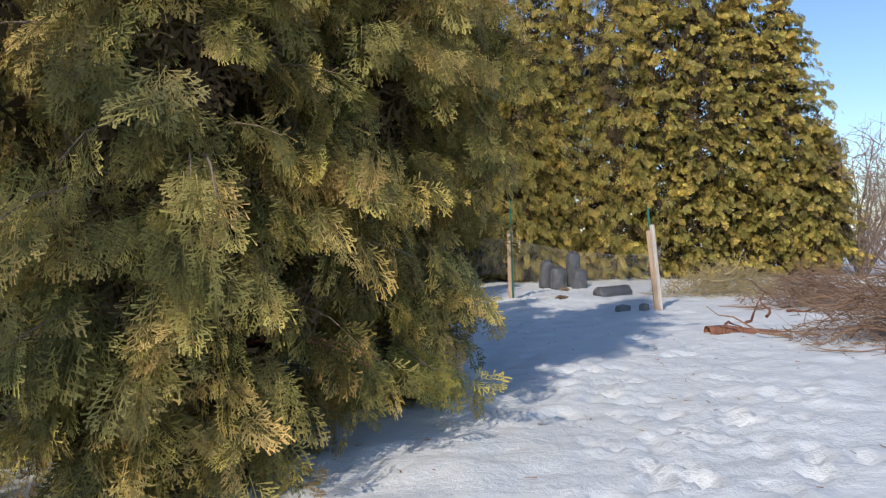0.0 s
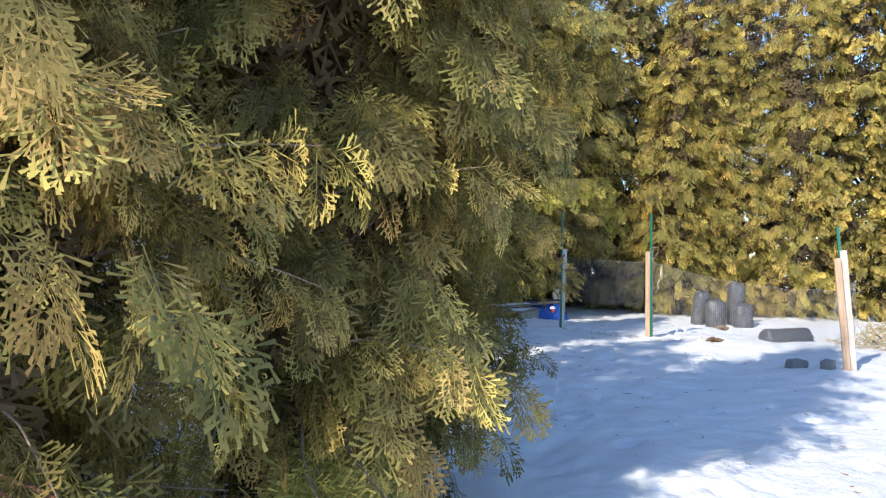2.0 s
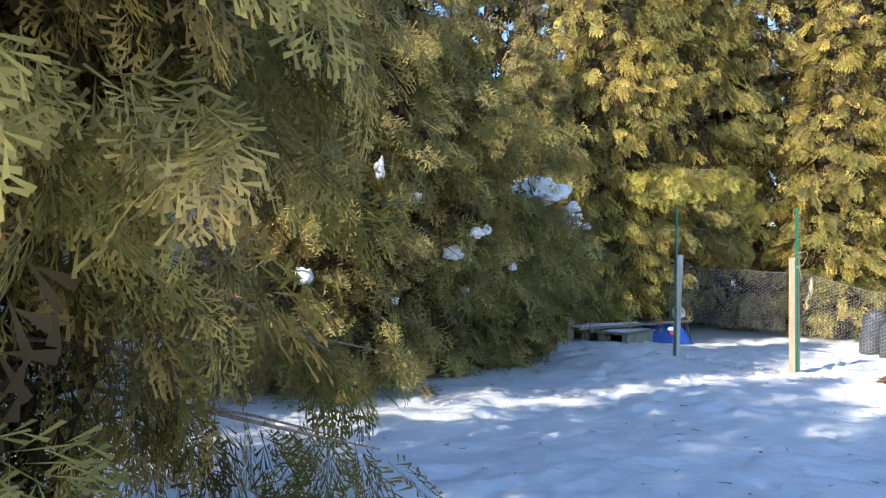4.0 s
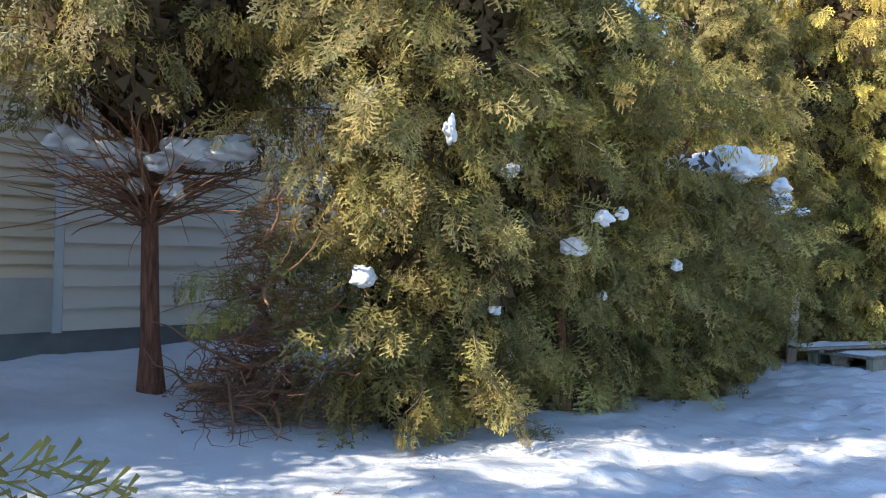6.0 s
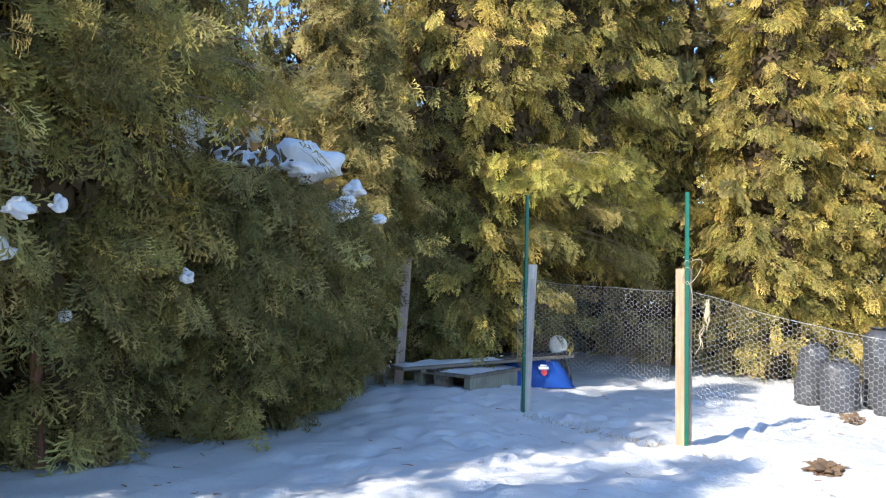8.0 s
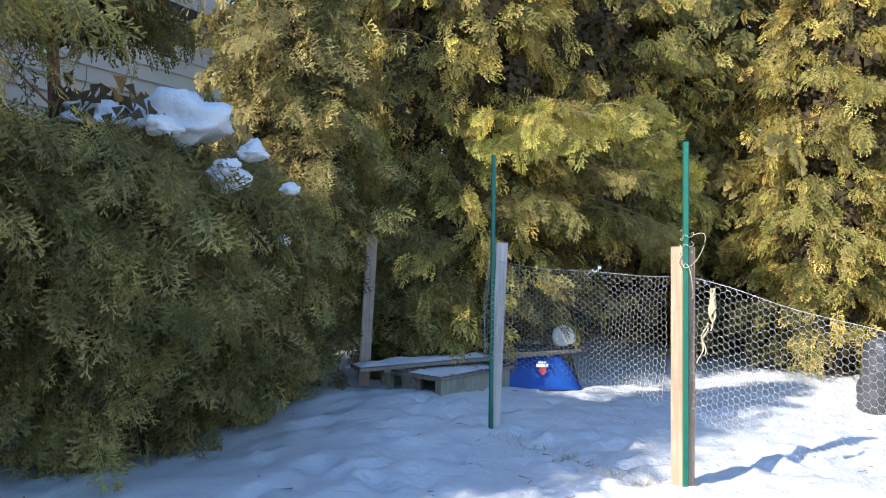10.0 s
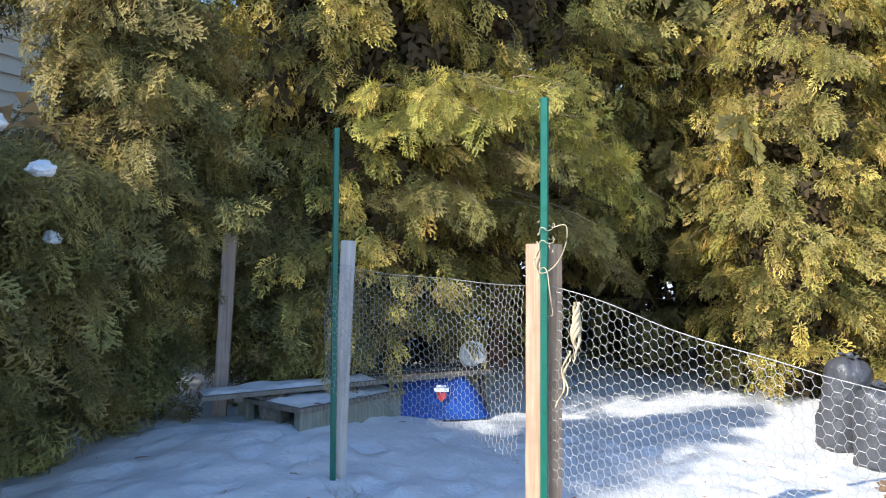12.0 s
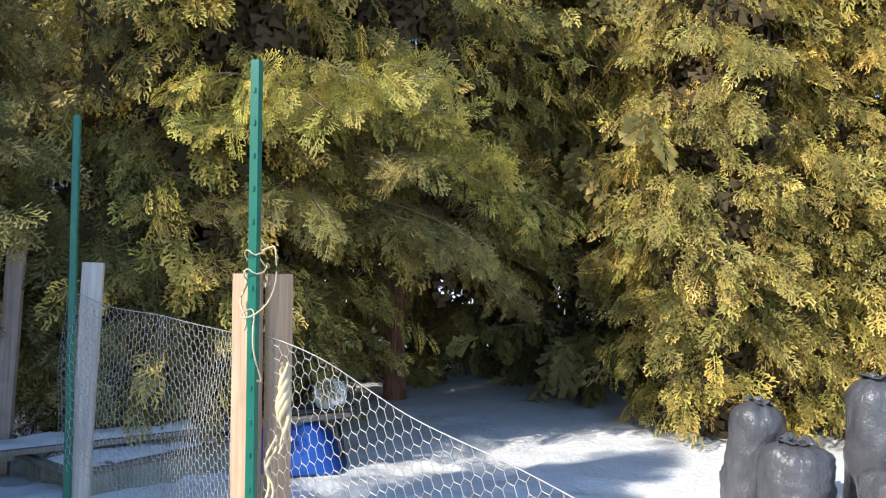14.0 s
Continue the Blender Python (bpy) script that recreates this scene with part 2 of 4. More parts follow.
COARSE = [frond(6, 0, 0.070, 20 + i) for i in range(4)]
INNER = [frond(3, 0, 0.10, 30 + i) for i in range(3)]


def crown_radius(profile, noise_seed, phi, z, rough):
    """Radius of a crown at the angle phi and the height z, lobed and uneven."""
    base = np.interp(z, [p[0] for p in profile], [p[1] for p in profile])
    u, v = np.cos(phi) * 1.6 + noise_seed * 3.1, np.sin(phi) * 1.6 - noise_seed * 1.7
    n = waves(u + 0.45 * z, v - 0.3 * z, noise_seed, 1.7, 3)
    return base * (1 + rough * n)


def unit(v):
    return v / (np.linalg.norm(v, axis=-1, keepdims=True) + 1e-9)


def crooked(rng, start, way, length, r0, n=7, wander=0.22, sag=0.0):
    p, d, out = np.array(start, float), unit(np.array(way, float)), []
    for i in range(n):
        out.append(p.copy())
        d = unit(d + rng.normal(0, wander, 3) + np.array([0, 0, -sag]))
        p = p + d * length / (n - 1)
    return np.array(out), np.linspace(r0, r0 * 0.25, n)


def cedar(at, profile, boughs, template, material, seed, size=(0.16, 0.30), sprays=11, rough=0.30, dense=None, lean=(0, 0), trunk=0.09,
          droop=0.45, label="", trunk_top=None, dead=None, hang=1.0, core=0.60, strays=0):
    """A cedar: a tapered trunk, limbs, and a crown of many drooping flat sprays carried on boughs."""
    rng = np.random.default_rng(seed)
    x0, y0 = at
    z0 = gz(x0, y0) - 0.05
    tree = tagged(new("cedar_tree"), label, "tree", group="cedar hedge")
    tree.location = (x0, y0, z0)
    top = profile[-1][0]
    # the trunk
    ts = np.linspace(0, 1, 12)
    hz = (trunk_top or top * 0.96)
    tp = np.stack([lean[0] * ts * hz + 0.05 * np.sin(ts * 5 + seed), lean[1] * ts * hz + 0.05 * np.cos(ts * 4 + seed), ts * hz], -1)
    tr = trunk * (1.05 - ts) ** 0.8 + 0.008
    tr[0] *= 1.5
    v, f = tube(tp, tr, 10)
    from_arrays("trunk", v, f, BARK, tree, smooth=True)
    if dead:
        for _ in range(dead[2]):
            z, a = rng.uniform(dead[0], dead[1]), rng.uniform(0, 2 * math.pi)
            start = (np.interp(z, tp[:, 2], tp[:, 0]), np.interp(z, tp[:, 2], tp[:, 1]), z)
            p, r = crooked(rng, start, (math.cos(a), math.sin(a), rng.uniform(-0.05, 0.85)), rng.uniform(0.4, 1.4), rng.uniform(0.006, 0.016), 8, 0.16)
            v, f = tube(p, r, 5)
            from_arrays("dead_branch", v, f, DEAD, tree, smooth=True)
    # boughs: more of them where the crown is wide
    zz = np.linspace(profile[0][0], top, 400)
    wide = np.interp(zz, [p[0] for p in profile], [p[1] for p in profile]) + 0.12
    cum = np.cumsum(wide)
    zb = np.interp(rng.uniform(0, cum[-1], boughs * 3), cum, zz)
    phi = rng.uniform(0, 2 * np.pi, boughs * 3)
    if dense is not None:
        keep = rng.uniform(size=len(phi)) < 0.14 + 0.86 * (np.cos(phi - dense) > -0.25)
        zb, phi = zb[keep], phi[keep]
    zb, phi = zb[:boughs], phi[:boughs]
    reach = crown_radius(profile, seed, phi, zb, rough) * np.where(rng.uniform(size=len(phi)) < 0.32, rng.uniform(0.86, 1.12, len(phi)), rng.uniform(0.60, 0.90, len(phi)))
    reach[:strays] = crown_radius(profile, seed, phi[:strays], zb[:strays], 0.1) * rng.uniform(1.04, 1.16, strays)
    out = np.stack([np.cos(phi), np.sin(phi), np.zeros_like(phi)], -1)
    side = np.stack([-np.sin(phi), np.cos(phi), np.zeros_like(phi)], -1)
    axis = np.stack([np.interp(zb, tp[:, 2], tp[:, 0]), np.interp(zb, tp[:, 2], tp[:, 1]), zb], -1)
    lift = rng.uniform(0.10, 0.42, len(phi)) * np.minimum(1, reach)
    swing = rng.normal(0, 0.16, len(phi))

    def along(s):
        """Points on every bough at s of its length: out, up, then bowing down."""
        r = reach * s
        return axis + out * r[:, None] + side * (swing * s * s * reach)[:, None] + np.array([0, 0, 1.0]) * (lift * (1.9 * s - droop * 4.2 * s ** 3) - lift * 0.4)[:, None]

    # limbs, the stoutest and those of the stray boughs as parts of their own
    limb_at = np.concatenate([np.arange(strays), strays + rng.choice(len(phi) - strays, min(len(phi) - strays, 90), replace=False)])
    ss = np.linspace(0, 0.97, 7)
    path = np.stack([along(np.full(len(phi), s)) for s in ss], 1)
    path[:, 0] = axis + np.array([0, 0, -0.1])
    for i in limb_at[:14]:
        v, f = tube(path[i], np.linspace(0.016, 0.004, 7), 6)
        from_arrays("limb", v, f, BARK if i >= strays else TWIG, tree, smooth=True)
    v, f = joined([tube(path[i], np.linspace(0.011, 0.003, 7), 4) for i in limb_at[14:]])
    tagged(from_arrays("fine_branchwork", v, f, TWIG, tree, smooth=True), kind="stuff")
    # the brown dead foliage inside the crown, coloured dark to deepen the shade there
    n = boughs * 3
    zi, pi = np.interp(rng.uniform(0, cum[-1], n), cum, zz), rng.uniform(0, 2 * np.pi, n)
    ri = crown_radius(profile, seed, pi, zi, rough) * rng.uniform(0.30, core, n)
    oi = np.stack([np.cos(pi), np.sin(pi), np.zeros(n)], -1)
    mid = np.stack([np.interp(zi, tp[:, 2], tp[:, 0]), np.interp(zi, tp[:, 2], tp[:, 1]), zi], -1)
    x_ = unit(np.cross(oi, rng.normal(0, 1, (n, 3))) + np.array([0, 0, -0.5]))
    spray_mesh("inner_foliage", mid + oi * ri[:, None], x_, unit(oi + rng.normal(0, 0.3, (n, 3))), rng.uniform(0.26, 0.44, n), rng.uniform(size=n), MID if template is NEAR else INNER, LEAF_DEAD_SHADE, tree)
    # sprays
    k = sprays
    s = np.tile((0.42 + 0.58 * np.linspace(0, 1, k) ** 0.7)[:, None], (1, len(phi))) + rng.uniform(-0.04, 0.04, (k, len(phi)))
    at_ = np.stack([along(si) for si in s]) + rng.normal(0, 0.03, (k, len(phi), 3))
    x_, n_ = hanging(rng, np.broadcast_to(out, at_.shape), np.broadcast_to(side, at_.shape), s, hang)
    of_bough = np.tile(rng.uniform(size=len(phi)), (k, 1))
    of_bough[:, :strays] = 1.15
    big = np.tile(rng.uniform(0.85, 1.15, len(phi)), (k, 1))
    spray_mesh("crown", at_, x_, n_, rng.uniform(size[0], size[1], s.shape) * big, 0.70 * of_bough + 0.30 * rng.uniform(size=s.shape), template, material, tree)
    return tree


def hanging(rng, o, sd, s, hang):
    """Directions and normals of flat sprays that hang outwards and down from boughs."""
    shape = s.shape + (1,)
    turn = np.where(np.arange(len(s)) % 2 == 0, 1.0, -1.0)[:, None, None] * rng.uniform(0.3, 1.1, shape)
    down = rng.uniform(0.30, 1.25, shape) * hang
    x_ = unit(o * rng.uniform(0.15, 0.75, shape) + sd * turn * (1.15 - s[..., None]) + np.array([0, 0, -1.0]) * down + rng.normal(0, 0.14, o.shape))
    tilt = np.broadcast_to(rng.normal(0, 0.5, o.shape[1:]), o.shape)
    return x_, unit(o * 0.8 + np.array([0, 0, 0.40]) + tilt + rng.normal(0, 0.30, o.shape))


def spray_mesh(name, at_, x_, n_, sz, chance, template, material, tree):
    """One mesh of flat sprays: where each begins, the way it runs, its normal, length and chance of bronzing."""
    x_, n_ = x_.reshape(-1, 3), n_.reshape(-1, 3)
    y_ = unit(np.cross(n_, x_))
    rot = np.stack([x_, y_, np.cross(x_, y_)], -2) * np.reshape(sz, (-1, 1, 1))
    base, chance, kinds = at_.reshape(-1, 1, 1, 3), np.ravel(chance), np.arange(len(rot)) % len(template)
    vs, us = [], []
    for i, (q, u) in enumerate(template):
        w = kinds == i
        vs.append((np.einsum("qci,nij->nqcj", q, rot[w]) + base[w]).reshape(-1, 3))
        uv = np.empty((w.sum(), *u.shape, 2), np.float32)
        uv[..., 0], uv[..., 1] = u[None], chance[w][:, None, None]
        us.append(uv.reshape(-1, 2))
    verts = np.concatenate(vs)
    verts[:, 2] = np.maximum(verts[:, 2], 0.05)
    return from_arrays(name, verts, np.arange(len(verts)).reshape(-1, 3), material, tree, uv=np.concatenate(us))


def leafy_boughs(tree, ends, material, seed, sprays=16, size=(0.16, 0.28), arch=0.12, hang=0.8, bronzed=0.6, template=None, leafy=0.35, r0=0.012):
    """Single boughs of a tree, from start to tip in the world, each a limb with its own mesh of hanging sprays."""
    rng = np.random.default_rng(seed)
    home = np.array(tree.location)
    for a, b in ends:
        a, b = np.array(a, float) - home, np.array(b, float) - home
        d = b - a
        o = unit(d * np.array([1, 1, 0.2]))
        sd = unit(np.cross([0, 0, 1.0], o))
        bow, swing = arch * rng.uniform(0.6, 1.4), rng.normal(0, 0.06)
        line = lambda t: a + d * t[:, None] + np.array([0, 0, 1.0]) * (bow * np.sin(np.pi * t))[:, None] + sd * (swing * np.sin(2 * np.pi * t))[:, None]
        v, f = tube(line(np.linspace(0, 0.98, 9)), np.linspace(r0, 0.0025, 9), 6)
        bough = from_arrays("bough", v, f, TWIG, tree, smooth=True)
        s = (leafy + (1 - leafy) * np.linspace(0, 1, sprays) ** 0.8)[:, None]
        at_ = line(s[:, 0])[:, None] + rng.normal(0, 0.02, (sprays, 1, 3))
        x_, n_ = hanging(rng, np.broadcast_to(o, at_.shape), np.broadcast_to(sd, at_.shape), s, hang)
        spray_mesh("foliage", at_, x_, n_, rng.uniform(size[0], size[1], s.shape), bronzed + rng.uniform(-0.3, 0.3, s.shape), template or NEAR, material, bough)


GREEN_LABEL = "tall green cedar with drooping flat sprays and bronzed tips"
FULL = [(0.0, 0.78), (0.10, 1.0), (0.35, 1.02), (0.62, 0.88), (0.84, 0.55), (1.0, 0.08)]


def prof(r, h, z0=0.15):
    return [(z0 + f * (h - z0), w * r) for f, w in FULL]


# beside the start of the walk
first = cedar((-1.62, 4.6), [(0.15, 0.98), (0.8, 1.24), (1.8, 1.22), (2.6, 1.05), (3.6, 0.7), (4.6, 0.1)], 350, NEAR, LEAF_SHADE, 12, dense=-0.5, label=GREEN_LABEL, strays=9)
TOPPED = [(0.12, 0.62), (0.5, 0.86), (1.4, 1.10), (2.0, 1.28), (2.7, 1.46), (3.5, 1.42), (4.8, 1.25), (6.2, 0.7), (7.2, 0.1)]
second = cedar((-0.76, 6.38), TOPPED, 500, NEAR, LEAF_SHADE, 13, dense=-0.3, label=GREEN_LABEL, rough=0.2, strays=8)
leafy_boughs(first, [((-1.3, 4.7, 1.45), (-0.12, 5.15, 1.72)), ((-1.2, 4.9, 1.25), (-0.18, 5.35, 1.22))],
             LEAF_SHADE, 71, 14, bronzed=1.0, arch=0.10)
leafy_boughs(second, [((-0.7, 5.7, 0.95), (0.10, 6.2, 1.74)), ((-0.6, 5.8, 1.5), (0.30, 5.75, 1.72)), ((-0.7, 5.9, 0.9), (0.28, 5.6, 0.95))], LEAF_SHADE, 72, 14, bronzed=0.95, arch=0.08)
leafy_boughs(second, [((-0.76, 6.1, 0.62), (0.22, 5.30, 0.36)), ((-0.7, 6.1, 0.52), (0.12, 5.16, 0.40)), ((-0.7, 6.0, 0.66), (-0.05, 5.12, 0.44))], LEAF_LIME_LIT, 73, 20, bronzed=0.3, arch=0.12)
leafy_boughs(second, [((-0.7, 6.5, 1.3), (0.12, 7.40, 1.05)), ((-0.7, 6.6, 0.9), (-0.05, 7.75, 0.72)), ((-0.6, 6.5, 1.0), (0.30, 7.35, 0.82)), ((-0.7, 6.6, 1.0), (-0.10, 8.10, 0.98)),
                      ((-0.7, 6.6, 2.0), (0.05, 7.60, 1.95)), ((-0.7, 6.6, 2.2), (0.20, 7.45, 2.10)), ((-0.7, 6.6, 1.9), (-0.25, 7.95, 1.90)), ((-0.7, 6.6, 1.6), (-0.05, 7.70, 1.60))],
             LEAF_SHADE, 74, 18, bronzed=0.35, size=(0.18, 0.32))
# unseen cedar behind the start, added to dapple the first tree with shade
cedar((-4.5, -1.2), prof(1.2, 6.6), 75, MID, LEAF_SHADE, 10, label=GREEN_LABEL, core=0.3)
# three cedars added behind the first two, sized to shade snow and middle hedge
cedar((-3.3, 4.4), prof(1.3, 7.6), 210, MID, LEAF_SHADE, 11, label=GREEN_LABEL)
cedar((-3.1, 6.6), prof(1.3, 7.2), 200, MID, LEAF_SHADE, 14, label=GREEN_LABEL)
cedar((-5.0, 7.6), prof(1.3, 3.9), 150, COARSE, LEAF_BACK, 15, label=GREEN_LABEL, size=(0.24, 0.38), core=0.35)
# the middle hedge, undercut towards the snow
cedar((-4.9, 10.8), prof(1.6, 5.8, 2.5), 300, MID, LEAF_BACK, 21, label="cedar with a bare reddish trunk below its crown", trunk=0.075, dead=(1.45, 2.05, 220))
BELLY = [(0.12, 0.72), (0.5, 0.90), (1.2, 1.08), (1.8, 1.28), (2.6, 1.42), (4.0, 1.3), (5.5, 0.8), (6.8, 0.1)]
hedge_tree = cedar((-2.75, 12.1), BELLY, 480, FINE, LEAF_BACK, 22, dense=-0.6, hang=0.65, label=GREEN_LABEL, strays=5, rough=0.24)
leafy_boughs(hedge_tree, [((-3.1, 11.6, 1.2), (-3.5, 10.30, 1.18)), ((-3.0, 11.6, 1.0), (-3.25, 10.35, 0.95))], LEAF_LIME_LIT, 75, 16, bronzed=0.2)
leafy_boughs(hedge_tree, [((-2.8, 11.8, 0.7), (-2.75, 10.75, 0.30)), ((-2.6, 11.8, 0.6), (-2.25, 11.2, 0.28)), ((-2.9, 11.7, 0.6), (-3.2, 10.9, 0.25)), ((-2.5, 12.0, 0.6), (-1.75, 11.75, 0.30))], LEAF_BACK, 76, 14, bronzed=0.0)
LOW = [(0.12, 0.46), (0.45, 0.66), (0.9, 0.92), (1.4, 1.08), (1.9, 1.1), (2.12, 1.0), (2.3, 0.6)]
cedar((-2.15, 15.0), LOW, 330, FINE, LEAF_BACK, 23, dense=-0.4, hang=0.7, label="low spreading cedar bush with snow on top", rough=0.2)
cedar((-2.5, 13.7), LOW, 220, FINE, LEAF_BACK, 28, dense=-0.4, hang=0.7, label="low spreading cedar bush in the hedge", rough=0.2)
cedar((-2.25, 16.1), [(0.92 * z, 0.86 * r) for z, r in LOW], 190, FINE, LEAF_BACK, 30, dense=-0.4, hang=0.7, label="low spreading cedar bush in the hedge", rough=0.2)
cedar((-2.5, 17.3), [(0.15, 0.5), (0.6, 0.55), (1.4, 0.65), (1.9, 1.05), (2.4, 0.85), (3.2, 0.72), (4.4, 0.5), (5.4, 0.1)], 340, FINE, LEAF_BACK, 24, dense=-0.6, hang=0.65, label=GREEN_LABEL)
cedar((-4.9, 13.6), prof(1.15, 5.3, 3.6), 150, MID, LEAF_BACK, 25, label="cedar with a bare trunk behind the hedge", size=(0.2, 0.34), dead=(1.8, 3.8, 26))
cedar((-4.4, 16.3), prof(1.1, 5.3, 3.6), 150, MID, LEAF_BACK, 26, label="cedar with a bare trunk behind the hedge", size=(0.2, 0.34), lean=(0.03, -0.06), dead=(1.8, 3.8, 22))
cedar((-2.35, 13.25), [(1.5, 0.6), (2.0, 1.15), (2.7, 1.35), (3.3, 0.9), (3.9, 0.2)], 150, FINE, LEAF_SUN, 27, label="slender cedar with orange bronzed tips rising from the hedge", trunk=0.035, hang=0.6, dense=-0.6)
# the far corner
cedar((-1.75, 19.5), prof(1.6, 9.2), 540, MID, LEAF_SUN, 31, label=GREEN_LABEL, size=(0.16, 0.28), dense=-0.8, hang=0.6)
cedar((-1.95, 18.75), [(0.12, 0.55), (0.8, 0.72), (1.7, 0.66), (2.2, 0.2)], 170, FINE, LEAF_BACK, 19, dense=-0.6, hang=0.7, label="low dark cedar bush behind the boards", rough=0.2, trunk=0.035)
cedar((-4.6, 20.6), prof(1.9, 9.0), 240, COARSE, LEAF_BACK, 34, label=GREEN_LABEL, size=(0.26, 0.42))
cedar((-1.3, 22.1), prof(2.7, 10.2, 1.55), 640, MID, LEAF_SUN, 32, label="cedar with high branches over a dark hollow", size=(0.17, 0.30), dense=-1.0, hang=0.55, core=0.6)
cedar((1.0, 24.5), prof(2.3, 10.8), 380, COARSE, LEAF_BACK, 33, label=GREEN_LABEL, size=(0.28, 0.46), core=0.8)
cedar((-1.9, 24.4), prof(2.1, 10.5), 280, COARSE, LEAF_BACK, 35, label=GREEN_LABEL, size=(0.28, 0.46), core=0.8)
for x, y in ((-0.4, 26.4), (-3.7, 22.7), (2.7, 25.9)):
    cedar((x, y), prof(2.0, 9.0), 190, COARSE, LEAF_BACK, 50 + round(x), label="tall cedar standing deep behind the hedge", size=(0.28, 0.46), core=0.8)
cedar((2.25, 22.1), prof(1.05, 6.5), 330, MID, LEAF_SUN, 29, label="sunlit cedar whose lowest sprays touch the snow", size=(0.15, 0.26), dense=-1.4, trunk=0.06, hang=0.55)
leaning = cedar((-1.25, 20.3), [(1.5, 0.4), (2.0, 0.9), (2.5, 0.8), (3.0, 0.3)], 60, MID, LEAF_BACK, 36, label="leaning cedar whose lime-green sunlit boughs hang over the fence", size=(0.2, 0.34), trunk=0.05,
                trunk_top=3.1, hang=0.5, dense=-0.9)
rb = np.random.default_rng(37)
CREST = np.array([(-0.80, 18.45, 2.66), (-0.35, 18.45, 2.72), (0.15, 18.75, 2.78), (0.70, 19.10, 2.80), (0.90, 19.50, 2.52), (0.90, 20.10, 2.10), (1.22, 20.90, 1.86)])
over = []
for t in np.linspace(0, 6, 22):
    tip = np.array([np.interp(t, range(7), CREST[:, i]) for i in range(3)]) + rb.normal(0, 1, 3) * np.array([0.09, 0.09, 0.13])
    over.append(((-1.15 + rb.normal(0, 0.15), 20.2 + rb.normal(0, 0.2), rb.uniform(2.45, 2.75)), tip))
# light put into the leaf colour: bright crest boughs, shaded ones underneath
leafy_boughs(leaning, over, LEAF_LIME_LIT, 38, 26, size=(0.17, 0.30), arch=0.26, hang=0.45, bronzed=0.45, leafy=0.22, r0=0.02)
under = [((-1.1, 20.2, rb.uniform(1.8, 2.3)), np.array(tip) + np.array([-0.15, 0.25, -0.45 - 0.5 * rb.uniform()])) for _, tip in over[::2]]
leafy_boughs(leaning, under, LEAF_BACK, 39, 24, size=(0.18, 0.32), arch=0.15, hang=0.6, bronzed=0.35, leafy=0.2, r0=0.016)
# the sunlit hedge across the end
for i in range(7):
    near = i < 3
    cedar((2.85 + 1.25 * i, 23.0 + 0.25 * (i % 2)), prof(1.5, 10.6 + 0.5 * math.sin(i * 2.1) - 1.6 * (i == 6)), 450 if near else 400, MID if near else COARSE, LEAF_SUN, 40 + i,
          label="tall sunlit cedar with yellow bronzed foliage", size=(0.15, 0.27) if near else (0.13, 0.23), sprays=12 if near else 17, dense=-1.4, trunk=0.06, hang=0.5)

cedar((11.4, 22.6), prof(1.15, 4.6), 230, COARSE, LEAF_SUN, 48, label="low sunlit cedar at the open end of the hedge", size=(0.13, 0.23), sprays=15, dense=-1.4, trunk=0.05, hang=0.5)

# ---- the neighbouring house behind the hedge ----
SIDING_TAN = plain_material("tan_siding_paint", (0.66, 0.54, 0.37), 0.65, vary=0.12, scale=1.2, bump=0.08)
SIDING = plain_material("siding_paint", (0.76, 0.68, 0.55), 0.6, vary=0.10, scale=1.2, bump=0.08)
TRIM = plain_material("trim_paint", (0.62, 0.62, 0.60), 0.6, vary=0.08)
CONCRETE = plain_material("concrete", (0.20, 0.20, 0.19), 0.9, vary=0.35, scale=4, bump=0.4)
CONCRETE_PALE = plain_material("pale_concrete", (0.46, 0.43, 0.37), 0.9, vary=0.2, scale=4, bump=0.3)
ROOFING = plain_material("roof_shingle", (0.10, 0.10, 0.10), 0.9, vary=0.4, scale=9, bump=0.5)
HX, HY0, HY1, HH = -7.6, 4.0, 26.0, 5.4


